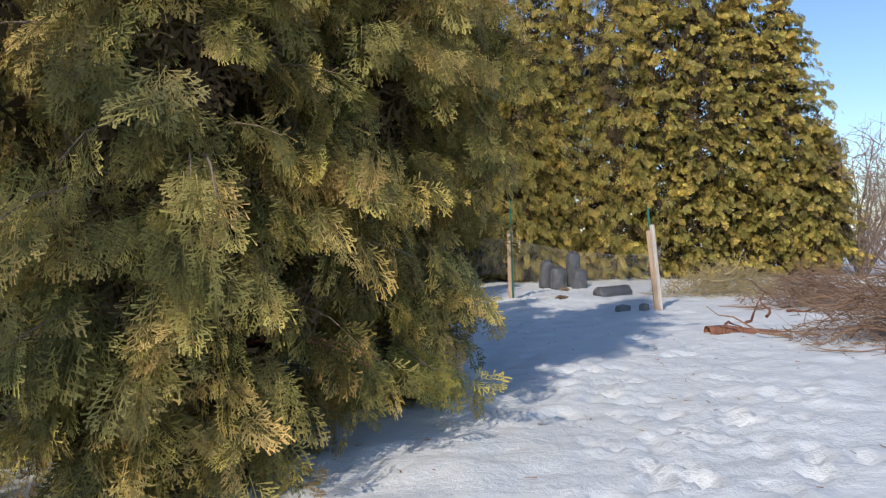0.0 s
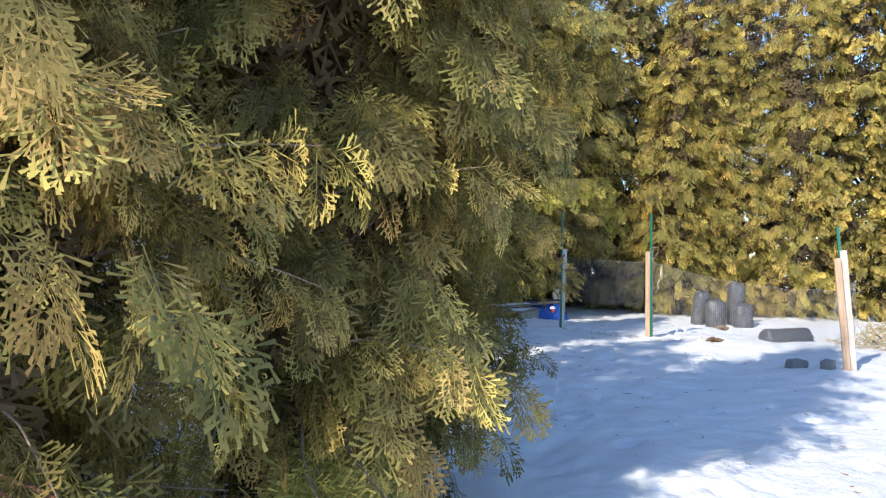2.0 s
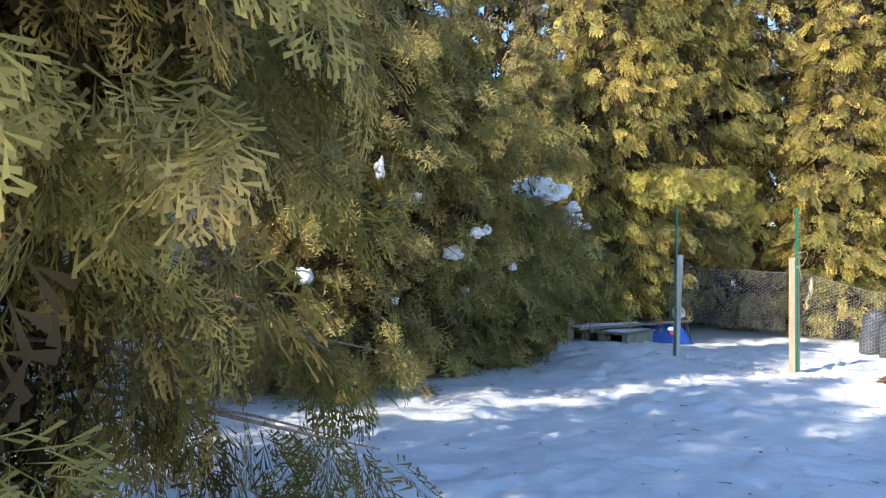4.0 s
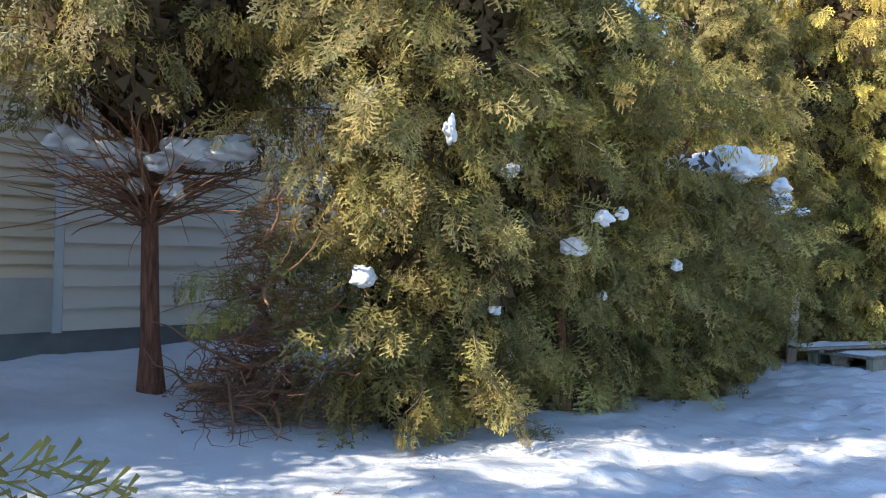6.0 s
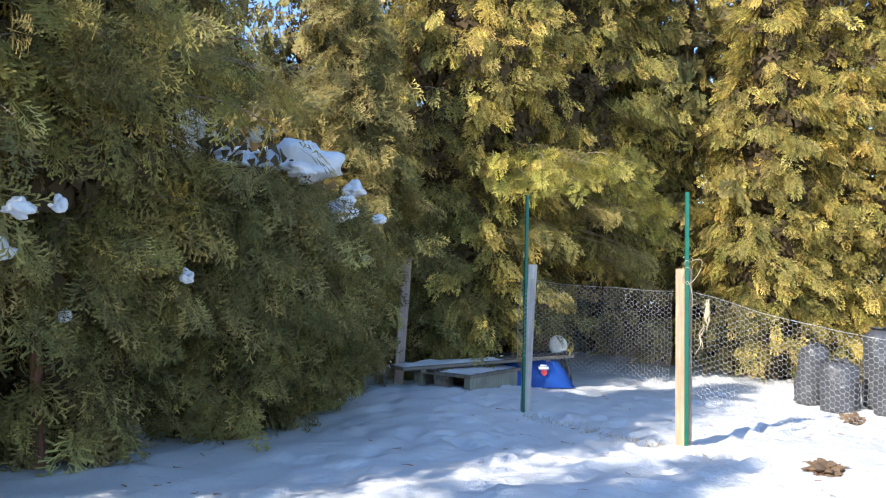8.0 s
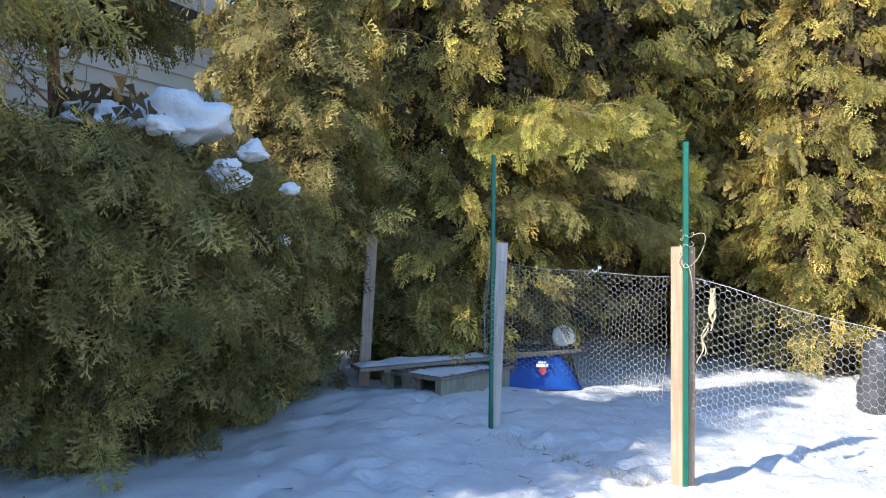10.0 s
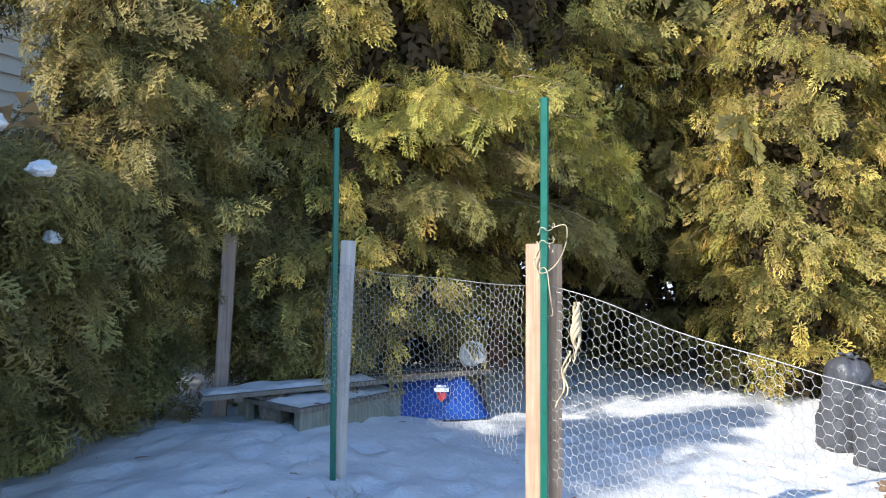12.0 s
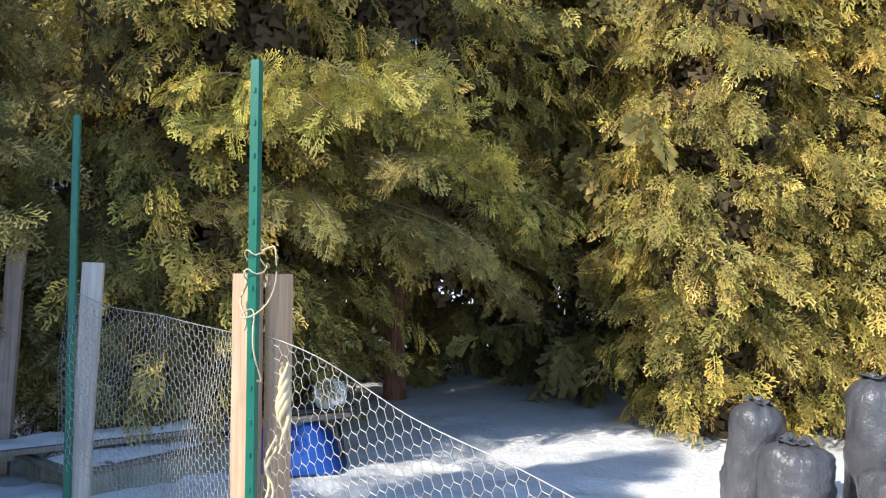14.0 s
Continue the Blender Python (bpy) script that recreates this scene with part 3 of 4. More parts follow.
def build_house():
    house = tagged(new("house"), "grey house with horizontal lap siding behind the trees", "house")
    house.location = (HX, HY0, 0)
    length = HY1 - HY0
    part("foundation", box(bmesh.new(), (-4.0, 0, -0.1), (-0.03, length, 0.42)), CONCRETE, house)
    part("wall", box(bmesh.new(), (-4.0, 0, 0.42), (-0.03, length, HH)), SIDING, house)
    part("corner_board", box(bmesh.new(), (-0.03, 6.96, 0.40), (0.012, 7.06, HH), 0.003), TRIM, house)
    bm = bmesh.new()
    vs = [bm.verts.new(p) for p in ((0.5, -0.4, HH), (0.5, length + 0.4, HH), (-2, length + 0.4, HH + 1.5), (-2, -0.4, HH + 1.5), (-4.5, -0.4, HH), (-4.5, length + 0.4, HH))]
    for f in ((0, 1, 2, 3), (3, 2, 5, 4), (0, 3, 4), (1, 5, 2), (0, 4, 5, 1)):
        bm.faces.new([vs[i] for i in f])
    part("roof", bm, ROOFING, house)

    def board(y0, y1, h):
        bm = bmesh.new()
        prof_ = [(-0.03, 0.0), (0.022, 0.0), (0.022, 0.014), (-0.016, h), (-0.03, h)]
        ends = [[bm.verts.new((x, y, z)) for x, z in prof_] for y in (y0, y1)]
        n = len(prof_)
        for i in range(n):
            bm.faces.new((ends[0][i], ends[0][(i + 1) % n], ends[1][(i + 1) % n], ends[1][i]))
        bm.faces.new(ends[0][::-1])
        bm.faces.new(ends[1])
        bmesh.ops.recalc_face_normals(bm, faces=bm.faces)
        return bm

    part("foundation", box(bmesh.new(), (-0.025, 0, 0.42), (0.03, 6.955, 1.02), 0.004), CONCRETE_PALE, house)
    for y0, y1, h, z0, paint in ((0.0, 6.955, 0.15, 1.02, SIDING_TAN), (7.065, length, 0.25, 0.42, SIDING)):
        first = None
        for i in range(int((HH - z0) / h)):
            if first is None:
                first = part("siding_board", board(y0, y1, h), paint, house)
                first.location = (0, 0, z0)
            else:
                o = new("siding_board", first.data)
                o.parent, o.location = house, (0, 0, z0 + i * h)
    return house


build_house()

# ---- fence ----
TWINE = plain_material("straw_twine", (0.56, 0.46, 0.29), 0.9, vary=0.3, scale=30, bump=0.3)
STEEL = plain_material("dull_steel", (0.35, 0.35, 0.34), 0.45, 0.8)


def stake_mesh(h):
    """A green metal stake of U section with holes along its web."""
    bm = bmesh.new()
    sec = [(-0.019, 0.0), (-0.013, 0.016), (0.013, 0.016), (0.019, 0.0), (0.0165, -0.0005), (0.011, 0.0135), (-0.011, 0.0135), (-0.0165, -0.0005)]
    lo = [bm.verts.new((x, y, 0)) for x, y in sec]
    hi = [bm.verts.new((x, y, h)) for x, y in sec]
    n = len(sec)
    for i in range(n):
        bm.faces.new((lo[i], lo[(i + 1) % n], hi[(i + 1) % n], hi[i]))
    bm.faces.new(hi)
    bm.faces.new(lo[::-1])
    for i in range(int(h / 0.1) - 1):
        box(bm, (-0.004, 0.0155, 0.12 + 0.1 * i), (0.004, 0.0195, 0.135 + 0.1 * i))
    bmesh.ops.recalc_face_normals(bm, faces=bm.faces)
    return bm


def worn_board(w, d, h, seed):
    """A rough-sawn board, bevelled, its edges slightly uneven."""
    bm = box(bmesh.new(), (-w / 2, -d / 2, 0), (w / 2, d / 2, h), 0.003)
    bmesh.ops.subdivide_edges(bm, edges=[e for e in bm.edges if e.calc_length() > h * 0.5], cuts=14)
    for v in bm.verts:
        n = noise.noise_vector(v.co * 3.0 + Vector((seed, 0, 0)))
        v.co.x += n.x * 0.003
        v.co.y += n.y * 0.003
    return bm


def post(x, y, wood, boards, stake, stake_lean, label):
    """A post: boards (dx, dy, width, depth, height, lean x, turn, material) and a metal stake at (dx, dy, height, turn)."""
    p = tagged(new("fence_post"), label, "post", group="garden fence posts")
    p.location = (x, y, gz(x, y) - 0.06)
    p.rotation_euler = (0, 0, radians(wood))
    for i, (dx, dy, w, d, h, ln, tn, m) in enumerate(boards):
        b = part("board", worn_board(w, d, h, i + x), m, p)
        b.location, b.rotation_euler = (dx, dy, 0), (0, radians(ln), radians(tn))
    dx, dy, h, tn = stake
    st = part("stake", stake_mesh(h), GREEN_PAINT, p, "green enamelled metal stake")
    st.location, st.rotation_euler = (dx, dy, 0), (radians(stake_lean[1]), radians(stake_lean[0]), radians(tn))
    for z in (0.45, 0.85, 1.25):
        bm = bmesh.new()
        bmesh.ops.create_uvsphere(bm, u_segments=8, v_segments=5, radius=0.006)
        sc = part("screw", bm, STEEL, p)
        sc.location = (dx + 0.002, dy - 0.004, z)
    return p


post(-0.08, 16.94, 36, [(0, 0, 0.092, 0.040, 1.55, 1.6, 0, WOOD_GREY)], (-0.030, -0.032, 2.24, 185), (0.2, 0), "weathered grey board post with a green metal stake")
post(1.475, 16.33, 4, [(-0.02, -0.02, 0.089, 0.038, 1.57, -0.6, 0, WOOD_TAN), (0.050, 0.045, 0.038, 0.10, 1.57, -0.6, 0, WOOD_TAN)],
     (0.026, -0.052, 2.22, 190), (0.6, 0), "pale tan wooden post with a green metal stake and twine")
post(3.75, 13.0, -10, [(-0.04, 0, 0.075, 0.038, 1.46, -5.5, 10, WOOD_TAN), (0.03, 0.045, 0.080, 0.038, 1.56, -5.0, 0, WOOD_GREY)],
     (0.0, 0.085, 1.86, 180), (5.2, 0), "two leaning wooden boards beside a green metal stake")
old = tagged(new("old_post"), "brown weathered wooden post leaning against the hedge", "post")
old.location = (-1.88, 17.78, gz(-1.88, 17.78) - 0.05)
part("board", worn_board(0.11, 0.06, 1.58, 7), WOOD_BROWN, old).rotation_euler = (0, radians(2.5), radians(35))


def hex_netting(path, tops, height, label, seed):
    """Hexagonal wire netting hung along a path in the plan, its top edge at the given heights."""
    rng = np.random.default_rng(seed)
    pts = np.array(path, float)
    seg = np.linalg.norm(np.diff(pts, axis=0), axis=1)
    cum = np.concatenate([[0], np.cumsum(seg)])
    total, cw, ch = cum[-1], 0.066, 0.0215       # a pitch of two columns, half a cell's height
    cols, rows = int(total / (cw / 2)), int(height / ch)

    def place(u, v):
        u = min(max(u, 0), total)
        sag = 0.012 * math.sin(9 * u + 2.0 * v * 5) + 0.016 * math.sin(4.1 * u + 1.1 + 3 * v)
        x, y = np.interp(u, cum, pts[:, 0]), np.interp(u, cum, pts[:, 1])
        i = min(int(np.searchsorted(cum, u, side="right")) - 1, len(seg) - 1)
        d = (pts[i + 1] - pts[i]) / seg[i]
        z = np.interp(u, cum, tops) - v
        return Vector((x - d[1] * sag, y + d[0] * sag, z + 0.007 * math.sin(7 * u + 6 * v)))

    edges = []
    for c in range(cols):
        for r in range(rows):
            if (c + r) % 2:
                continue
            u, v = c * cw / 2, r * ch
            a, b = place(u - 0.011, v), place(u + 0.011, v)
            edges.append((a, b, 0.0017))
            for dv in (-ch, ch):
                if 0 <= v + dv <= rows * ch:
                    edges.append((b, place(u + cw / 2 - 0.011, v + dv), 0.0012))
    rim = np.array([place(c * cw / 4, 0) for c in range(cols * 2 + 1)])
    vs, fs = [], []
    tri = [(math.cos(a), math.sin(a)) for a in (0.5, 0.5 + 2 * math.pi / 3, 0.5 + 4 * math.pi / 3)]
    for a, b, r in edges:
        d = b - a
        if d.length < 1e-4:
            continue
        p = d.orthogonal().normalized()
        q = d.normalized().cross(p)
        n = len(vs)
        for e in (a, b):
            vs += [e + r * (p * ca + q * sa) for ca, sa in tri]
        fs += [(n, n + 1, n + 4, n + 3), (n + 1, n + 2, n + 5, n + 4), (n + 2, n, n + 3, n + 5)]
    net = tagged(new("wire_netting"), label, "netting", group="garden fence netting")
    base = vs[0].copy()
    net.location = base
    from_arrays("mesh_panel", np.array([v - base for v in vs]), np.array(fs), GALV, net, smooth=True)
    v, f = tube(rim - np.array(base), np.full(len(rim), 0.0018), 4)
    from_arrays("edge_wire", v, f, GALV, net, smooth=True)
    return net


hex_netting([(-0.20, 17.02), (-0.15, 16.88), (0.02, 16.86), (0.7, 16.68), (1.38, 16.33)], [1.36, 1.38, 1.36, 1.31, 1.30], 0.80, "hexagonal wire netting stretched between two posts", 1)
hex_netting([(1.51, 16.30), (2.0, 16.2), (2.6, 16.0), (2.95, 15.82), (3.5, 15.2), (3.85, 14.1), (3.80, 13.05)], [1.30, 1.17, 1.03, 0.99, 0.93, 0.98, 1.15], 0.86,
            "slack hexagonal wire netting sagging away from its post", 2)


def strand(points, r, material, name, label, category):
    v, f = tube(np.array(points), np.full(len(points), r), 5)
    c = v.mean(0)
    ob = tagged(new(name), label, category)
    ob.location = c
    from_arrays("cord", v - c, f, material, ob, smooth=True)
    return ob


def wind(cx, cy, z0, z1, r, turns, n=50):
    return [(cx + r * (1 + 0.25 * math.sin(5 * i)) * math.cos(2 * math.pi * turns * i / n), cy + r * 1.2 * math.sin(2 * math.pi * turns * i / n), z0 + (z1 - z0) * i / n + 0.012 * math.sin(i)) for i in range(n)]


strand(wind(1.495, 16.28, 1.45, 1.60, 0.034, 2.6), 0.0022, TWINE, "twine", "straw-coloured twine wound round the metal stake", "twine")
strand([(1.53 + 0.10 * math.sin(t * 2.1) * (1 - t / 4), 16.24 + 0.02 * math.cos(5 * t), 1.56 - 0.09 * t + 0.05 * math.sin(3 * t)) for t in np.linspace(0, 4, 40)], 0.0026, TWINE, "twine",
       "loose twine hanging in loops beside the stake", "twine")
strand([(1.455 + 0.012 * math.sin(t * 3), 16.27, 1.50 - 0.06 * t) for t in np.linspace(0, 3, 16)], 0.004, TWINE, "twine", "frayed twine hanging on the board", "twine")
wisp = tagged(new("dry_stalk"), "dry straw-coloured stalks caught in the netting", "dry stalks")
wisp.location = (1.66, 16.22, 1.20)
rw = np.random.default_rng(5)
for i in range(6):
    t = np.linspace(0, 1, 11)
    low = i > 3
    ln = rw.uniform(0.20, 0.27)
    swell = (0.25 + np.sin(np.pi * np.minimum(1, t * 1.15)) ** 0.8) * (0.55 if low else 1.0)
    p = np.stack([0.010 * rw.normal() * t + 0.012 * np.sin(t * 9 + 1.6 * i) - (0.035 + 0.03 * t) * low, -0.008 + 0.010 * np.cos(t * 9 + 1.6 * i), (0.04 if not low else -0.17) - ln * t], -1)
    v, f = tube(p, np.maximum(0.0035, 0.0085 * swell), 6)
    from_arrays("stalk", v, f, TWINE, wisp, smooth=True)

# ---- boards, platform and barrow in the corner ----
PLANK = wood_material("old_plank", (0.13, 0.105, 0.08), (0.28, 0.24, 0.19))
PLANK_GREEN = wood_material("mossy_plank", (0.20, 0.20, 0.15), (0.36, 0.35, 0.28))
BLUE = plain_material("blue_plastic", (0.014, 0.065, 0.30), 0.40, vary=0.2, scale=5, bump=0.06)
BLACK = plain_material("black_steel", (0.02, 0.02, 0.02), 0.5)
PALE = plain_material("pale_grey_paint", (0.58, 0.58, 0.56), 0.5, vary=0.15)
RED = plain_material("red_print", (0.40, 0.04, 0.04), 0.5)
WHITE = plain_material("white_print", (0.80, 0.80, 0.80), 0.5, vary=0.05)


def lumpy(bm, amount, scale, seed, floor=None):
    for v in bm.verts:
        n = noise.fractal(v.co * scale + Vector((seed, seed * 0.7, 0)), 1.0, 2.0, 3)
        v.co += v.normal * n * amount
        if floor is not None:
            v.co.z = max(v.co.z, floor)


def snow_layer(m, w, d, h, seed, label):
    """Snow lying on a flat top: an uneven sheet with thin ragged edges."""
    bm = bmesh.new()
    nx, ny = max(8, int(w / 0.035)), max(6, int(d / 0.035))
    grid = {}
    for i in range(nx + 1):
        for j in range(ny + 1):
            u, v = i / nx, j / ny
            edge = min(u * w, (1 - u) * w, v * d, (1 - v) * d)
            n = noise.fractal(Vector((u * w * 5 + seed, v * d * 5, seed)), 1.0, 2.0, 4)
            z = h * min(1, edge / 0.07) * (0.75 + 0.9 * n) + 0.004 - 0.03 * max(0, -n - 0.25)
            grid[i, j] = bm.verts.new(((u - 0.5) * w, (v - 0.5) * d, z))
    for i in range(nx):
        for j in range(ny):
            bm.faces.new((grid[i, j], grid[i + 1, j], grid[i + 1, j + 1], grid[i, j + 1]))
    for f in bm.faces:
        f.smooth = True
    me = bpy.data.meshes.new("snow_layer")
    bm.to_mesh(me)
    bm.free()
    me.materials.append(SNOW)
    ob = tagged(new("snow_layer", me), label, "snow")
    ob.matrix_world = m
    return ob


def build_platform():
    p = tagged(new("wooden_platform"), "low grey wooden box platform sunk in the snow", "platform")
    m = pose(-0.90, 17.6, gz(-0.8, 18) - 0.07, 0, 0, -12)
    p.matrix_world = m
    w, d, h = 0.78, 1.12, 0.27
    for x in (-0.03, -w):
        part("side_board", box(bmesh.new(), (x, 0.0, 0.0), (x + 0.03, d, h - 0.05), 0.004), PLANK_GREEN, p)
    for y in (d - 0.06,):
        part("end_board", box(bmesh.new(), (-w + 0.035, y, 0.0), (-0.035, y + 0.03, h - 0.05), 0.004), PLANK_GREEN, p)
    for x in (-0.10, -w + 0.04):
        part("leg", box(bmesh.new(), (x, 0.03, 0.0), (x + 0.06, 0.09, h - 0.05), 0.004), PLANK_GREEN, p)
    n = 5
    for i in range(n):
        y0 = -0.03 + i * (d + 0.06) / n
        part("plank", box(bmesh.new(), (-w - 0.03, y0 + 0.004, h - 0.05), (0.03, y0 + (d + 0.06) / n - 0.004, h - 0.015), 0.004), PLANK, p)
    snow_layer(m @ pose(-w / 2, d / 2, h - 0.014), w - 0.02, d - 0.02, 0.025, 3, "thin crusted snow lying on the wooden platform")


build_platform()


def build_long_board():
    a, b = Vector((-1.60, 17.30, 0.345)), Vector((-0.10, 19.35, 0.42))
    d = b - a
    m = look(a, b) @ pose(0, 0, 0, 90, 0, 0)
    yaw = math.degrees(math.atan2(d.y, d.x))
    m = pose(a.x, a.y, a.z, 0, -math.degrees(math.asin(d.z / d.length)), 0)
    m = Matrix.Translation(a) @ Euler((0, -math.asin(d.z / d.length), radians(yaw))).to_matrix().to_4x4()
    p = tagged(new("long_board"), "long weathered board lying across the platform and barrow", "board")
    p.matrix_world = m
    part("plank", box(bmesh.new(), (0, 0.0, -0.035), (d.length, 0.18, 0), 0.004), PLANK, p)
    part("plank", box(bmesh.new(), (0.03, 0.185, -0.035), (d.length - 0.05, 0.36, 0), 0.004), PLANK, p)
    for x in (0.25, 2.1):
        part("batten", box(bmesh.new(), (x, 0.02, -0.07), (x + 0.07, 0.34, -0.036), 0.004), PLANK, p)
    snow_layer(m @ pose(0.72, 0.18, 0.001), 1.40, 0.33, 0.022, 9, "crusted snow lying along the long board")


build_long_board()


def build_barrow():
    """An upturned wheelbarrow: blue tray on the snow, legs and wheel in the air."""
    w = tagged(new("wheelbarrow"), "blue plastic wheelbarrow turned upside down in the snow", "wheelbarrow")
    w.matrix_world = pose(-0.63, 19.10, gz(-0.5, 19.1) - 0.01, 0, 0, 32)
    bm = bmesh.new()
    rings = [(0.56, 0.36, 0.0), (0.54, 0.345, 0.02), (0.45, 0.27, 0.20), (0.33, 0.20, 0.33), (0.28, 0.16, 0.365)]
    loops = []
    for hw, hd, z in rings:
        loop = []
        for k in range(24):
            a = 2 * math.pi * k / 24
            c, s_ = math.cos(a), math.sin(a)
            loop.append(bm.verts.new((hw * math.copysign(abs(c) ** 0.45, c), hd * math.copysign(abs(s_) ** 0.45, s_), z)))
        loops.append(loop)
    for a, b in zip(loops, loops[1:]):
        for k in range(24):
            bm.faces.new((a[k], a[(k + 1) % 24], b[(k + 1) % 24], b[k]))
    bm.faces.new(loops[-1])
    for f in bm.faces:
        f.smooth = True
    part("tray", bm, BLUE, w)
    for sx in (-0.18, 0.18):
        v, f = tube([(-0.62, sx * 1.5, 0.34), (-0.1, sx, 0.385), (0.42, sx * 0.5, 0.41), (0.62, sx * 0.35, 0.42)], [0.018] * 4, 8)
        from_arrays("handle", v, f, BLACK, w, smooth=True)
        v, f = tube([(0.45, sx * 0.5, 0.40), (0.50, sx * 0.8, 0.2), (0.52, sx * 0.9, 0.02)], [0.012] * 3, 6)
        from_arrays("leg", v, f, BLACK, w, smooth=True)
    # the wheel, its pale disc towards the garden
    wheel = new("wheel")
    wheel.parent, wheel.location, wheel.rotation_euler = w, (0.42, 0.10, 0.50), (radians(82), 0, radians(8))
    bm = bmesh.new()
    bmesh.ops.create_cone(bm, cap_ends=True, segments=32, radius1=0.135, radius2=0.125, depth=0.05)
    bmesh.ops.bevel(bm, geom=[e for e in bm.edges if abs(e.verts[0].co.z - e.verts[1].co.z) < 1e-5], offset=0.012, segments=2, affect="EDGES")
    part("disc", bm, PALE, wheel, "pale grey wheel disc")
    bm = bmesh.new()
    bmesh.ops.create_cone(bm, cap_ends=True, segments=16, radius1=0.022, radius2=0.018, depth=0.07)
    part("hub", bm, PALE, wheel)
    v, f = tube([(0.42, 0.10, 0.50), (0.50, 0.05, 0.3), (0.54, 0.0, 0.02)], [0.014] * 3, 6)
    from_arrays("fork", v, f, BLACK, w, smooth=True)
    # the printed badge: plain shapes
    badge = new("badge")
    badge.scale = (0.85, 0.85, 1)
    badge.parent, badge.location, badge.rotation_euler = w, (0.10, -0.304, 0.20), (radians(-20 + 90), 0, 0)
    part("bar", box(bmesh.new(), (-0.075, 0.035, 0.0), (0.075, 0.075, 0.006)), WHITE, badge, "white printed bar")
    part("bar", box(bmesh.new(), (-0.05, 0.082, 0.0), (0.05, 0.105, 0.006)), WHITE, badge, "white printed bar")
    bm = bmesh.new()
    vs = [bm.verts.new(p) for p in ((-0.045, 0.028, 0.005), (0.045, 0.028, 0.005), (0.045, -0.03, 0.005), (0, -0.065, 0.005), (-0.045, -0.03, 0.005))]
    bm.faces.new(vs)
    r = bmesh.ops.extrude_face_region(bm, geom=bm.faces[:])
    bmesh.ops.translate(bm, verts=[g for g in r["geom"] if isinstance(g, bmesh.types.BMVert)], vec=(0, 0, -0.004))
    part("shield", bm, RED, badge, "red printed shield")


build_barrow()

# ---- bags ----


def plastic_material():
    k = Mat("grey_plastic_film", 0.28)
    p = k.coords()
    creases = k.noise(k.scaled(p, (14, 14, 7)), 1.0, 5, 0.6)
    fine = k.noise(p, 60, 3)
    k.colour(k.mix(creases, (0.034, 0.035, 0.040), (0.105, 0.107, 0.118)))
    k.put(k.node("ShaderNodeMapRange", {"Value": creases, "To Min": 0.2, "To Max": 0.45}).outputs[0], k.bsdf.inputs["Roughness"])
    k.bump(k.math("ADD", creases, k.math("MULTIPLY", fine, 0.2)), 0.6, 0.03)
    return k.m


FILM = plastic_material()


def sack(name, x, y, r, h, seed, label, lying=0.0, yaw=0.0, gathered=True, lean=0.0):
    """A filled plastic sack: slumped, creased sides and a gathered top."""
    bm = bmesh.new()
    n, rows = 36, 26
    loops = []
    for j in range(rows + 1):
        t = j / rows
        belly = (min(1, t / 0.07) ** 0.5) * (1 + 0.06 * math.sin(3.2 * t))
        if t > 0.86:
            u = (t - 0.86) / 0.14
            belly *= 1 - 0.55 * u ** 2.4 if gathered else 1 - 0.95 * u ** 2.6
        loop = []
        for k in range(n):
            a = 2 * math.pi * k / n
            q = Vector((math.cos(a) * 1.6 + seed * 9, math.sin(a) * 1.6, t * 4))
            rr = r * belly * (1 + 0.14 * noise.noise(q) + 0.08 * noise.noise(q * 2.7) + 0.06 * abs(noise.noise(Vector((q.x * 1.6, q.y * 1.6, q.z * 2.6)))) + 0.025 * math.sin(9 * a + 6 * noise.noise(q)) * (0.3 + t))
            loop.append(bm.verts.new((rr * math.cos(a) * 1.08, rr * math.sin(a) * 0.92, t * h + 0.025 * noise.noise(q * 2))))
        loops.append(loop)
    for a, b in zip(loops, loops[1:]):
        for k in range(n):
            bm.faces.new((a[k], a[(k + 1) % n], b[(k + 1) % n], b[k]))
    bm.faces.new(loops[-1])
    bm.faces.new(loops[0][::-1])
    for f in bm.faces:
        f.smooth = True
    s_ = tagged(new(name), label, "bag", group="plastic sacks by the hedge")
    s_.matrix_world = pose(x, y, gz(x, y) - 0.04 + (r * 0.32 if lying else 0), lying, lean, yaw)
    part("body", bm, FILM, s_)
    if gathered:
        bm = bmesh.new()
        rings = []
        for rad, z, rough in ((r * 0.40, h - 0.012, 0.1), (r * 0.30, h + 0.010, 0.4), (r * 0.42, h + 0.028, 0.7), (r * 0.55, h + 0.022, 0.8)):
            rings.append([bm.verts.new((rad * (1 + rough * noise.noise(Vector((k * 1.3, seed, z)))) * math.cos(k * math.pi / 8),
                                        rad * (1 + rough * noise.noise(Vector((seed, k * 1.7, z)))) * math.sin(k * math.pi / 8),
                                        z + rough * 0.06 * noise.noise(Vector((k * 0.9, z, seed))))) for k in range(16)])
        for a, b in zip(rings, rings[1:]):
            for k in range(16):
                bm.faces.new((a[k], a[(k + 1) % 16], b[(k + 1) % 16], b[k]))
        part("tied_top", bm, FILM, s_)
    return s_


sack("plastic_sack", 2.66, 19.75, 0.148, 0.76, 1, "tall grey plastic sack leaning on its neighbour in the snow", lean=7)
sack("plastic_sack", 2.97, 19.35, 0.178, 0.60, 2, "short slumped grey plastic sack standing in the snow")
sack("plastic_sack", 3.41, 19.62, 0.160, 0.95, 3, "tallest grey plastic sack standing by the hedge")
sack("plastic_sack", 3.48, 19.2, 0.172, 0.52, 4, "short creased grey plastic sack standing in the snow")
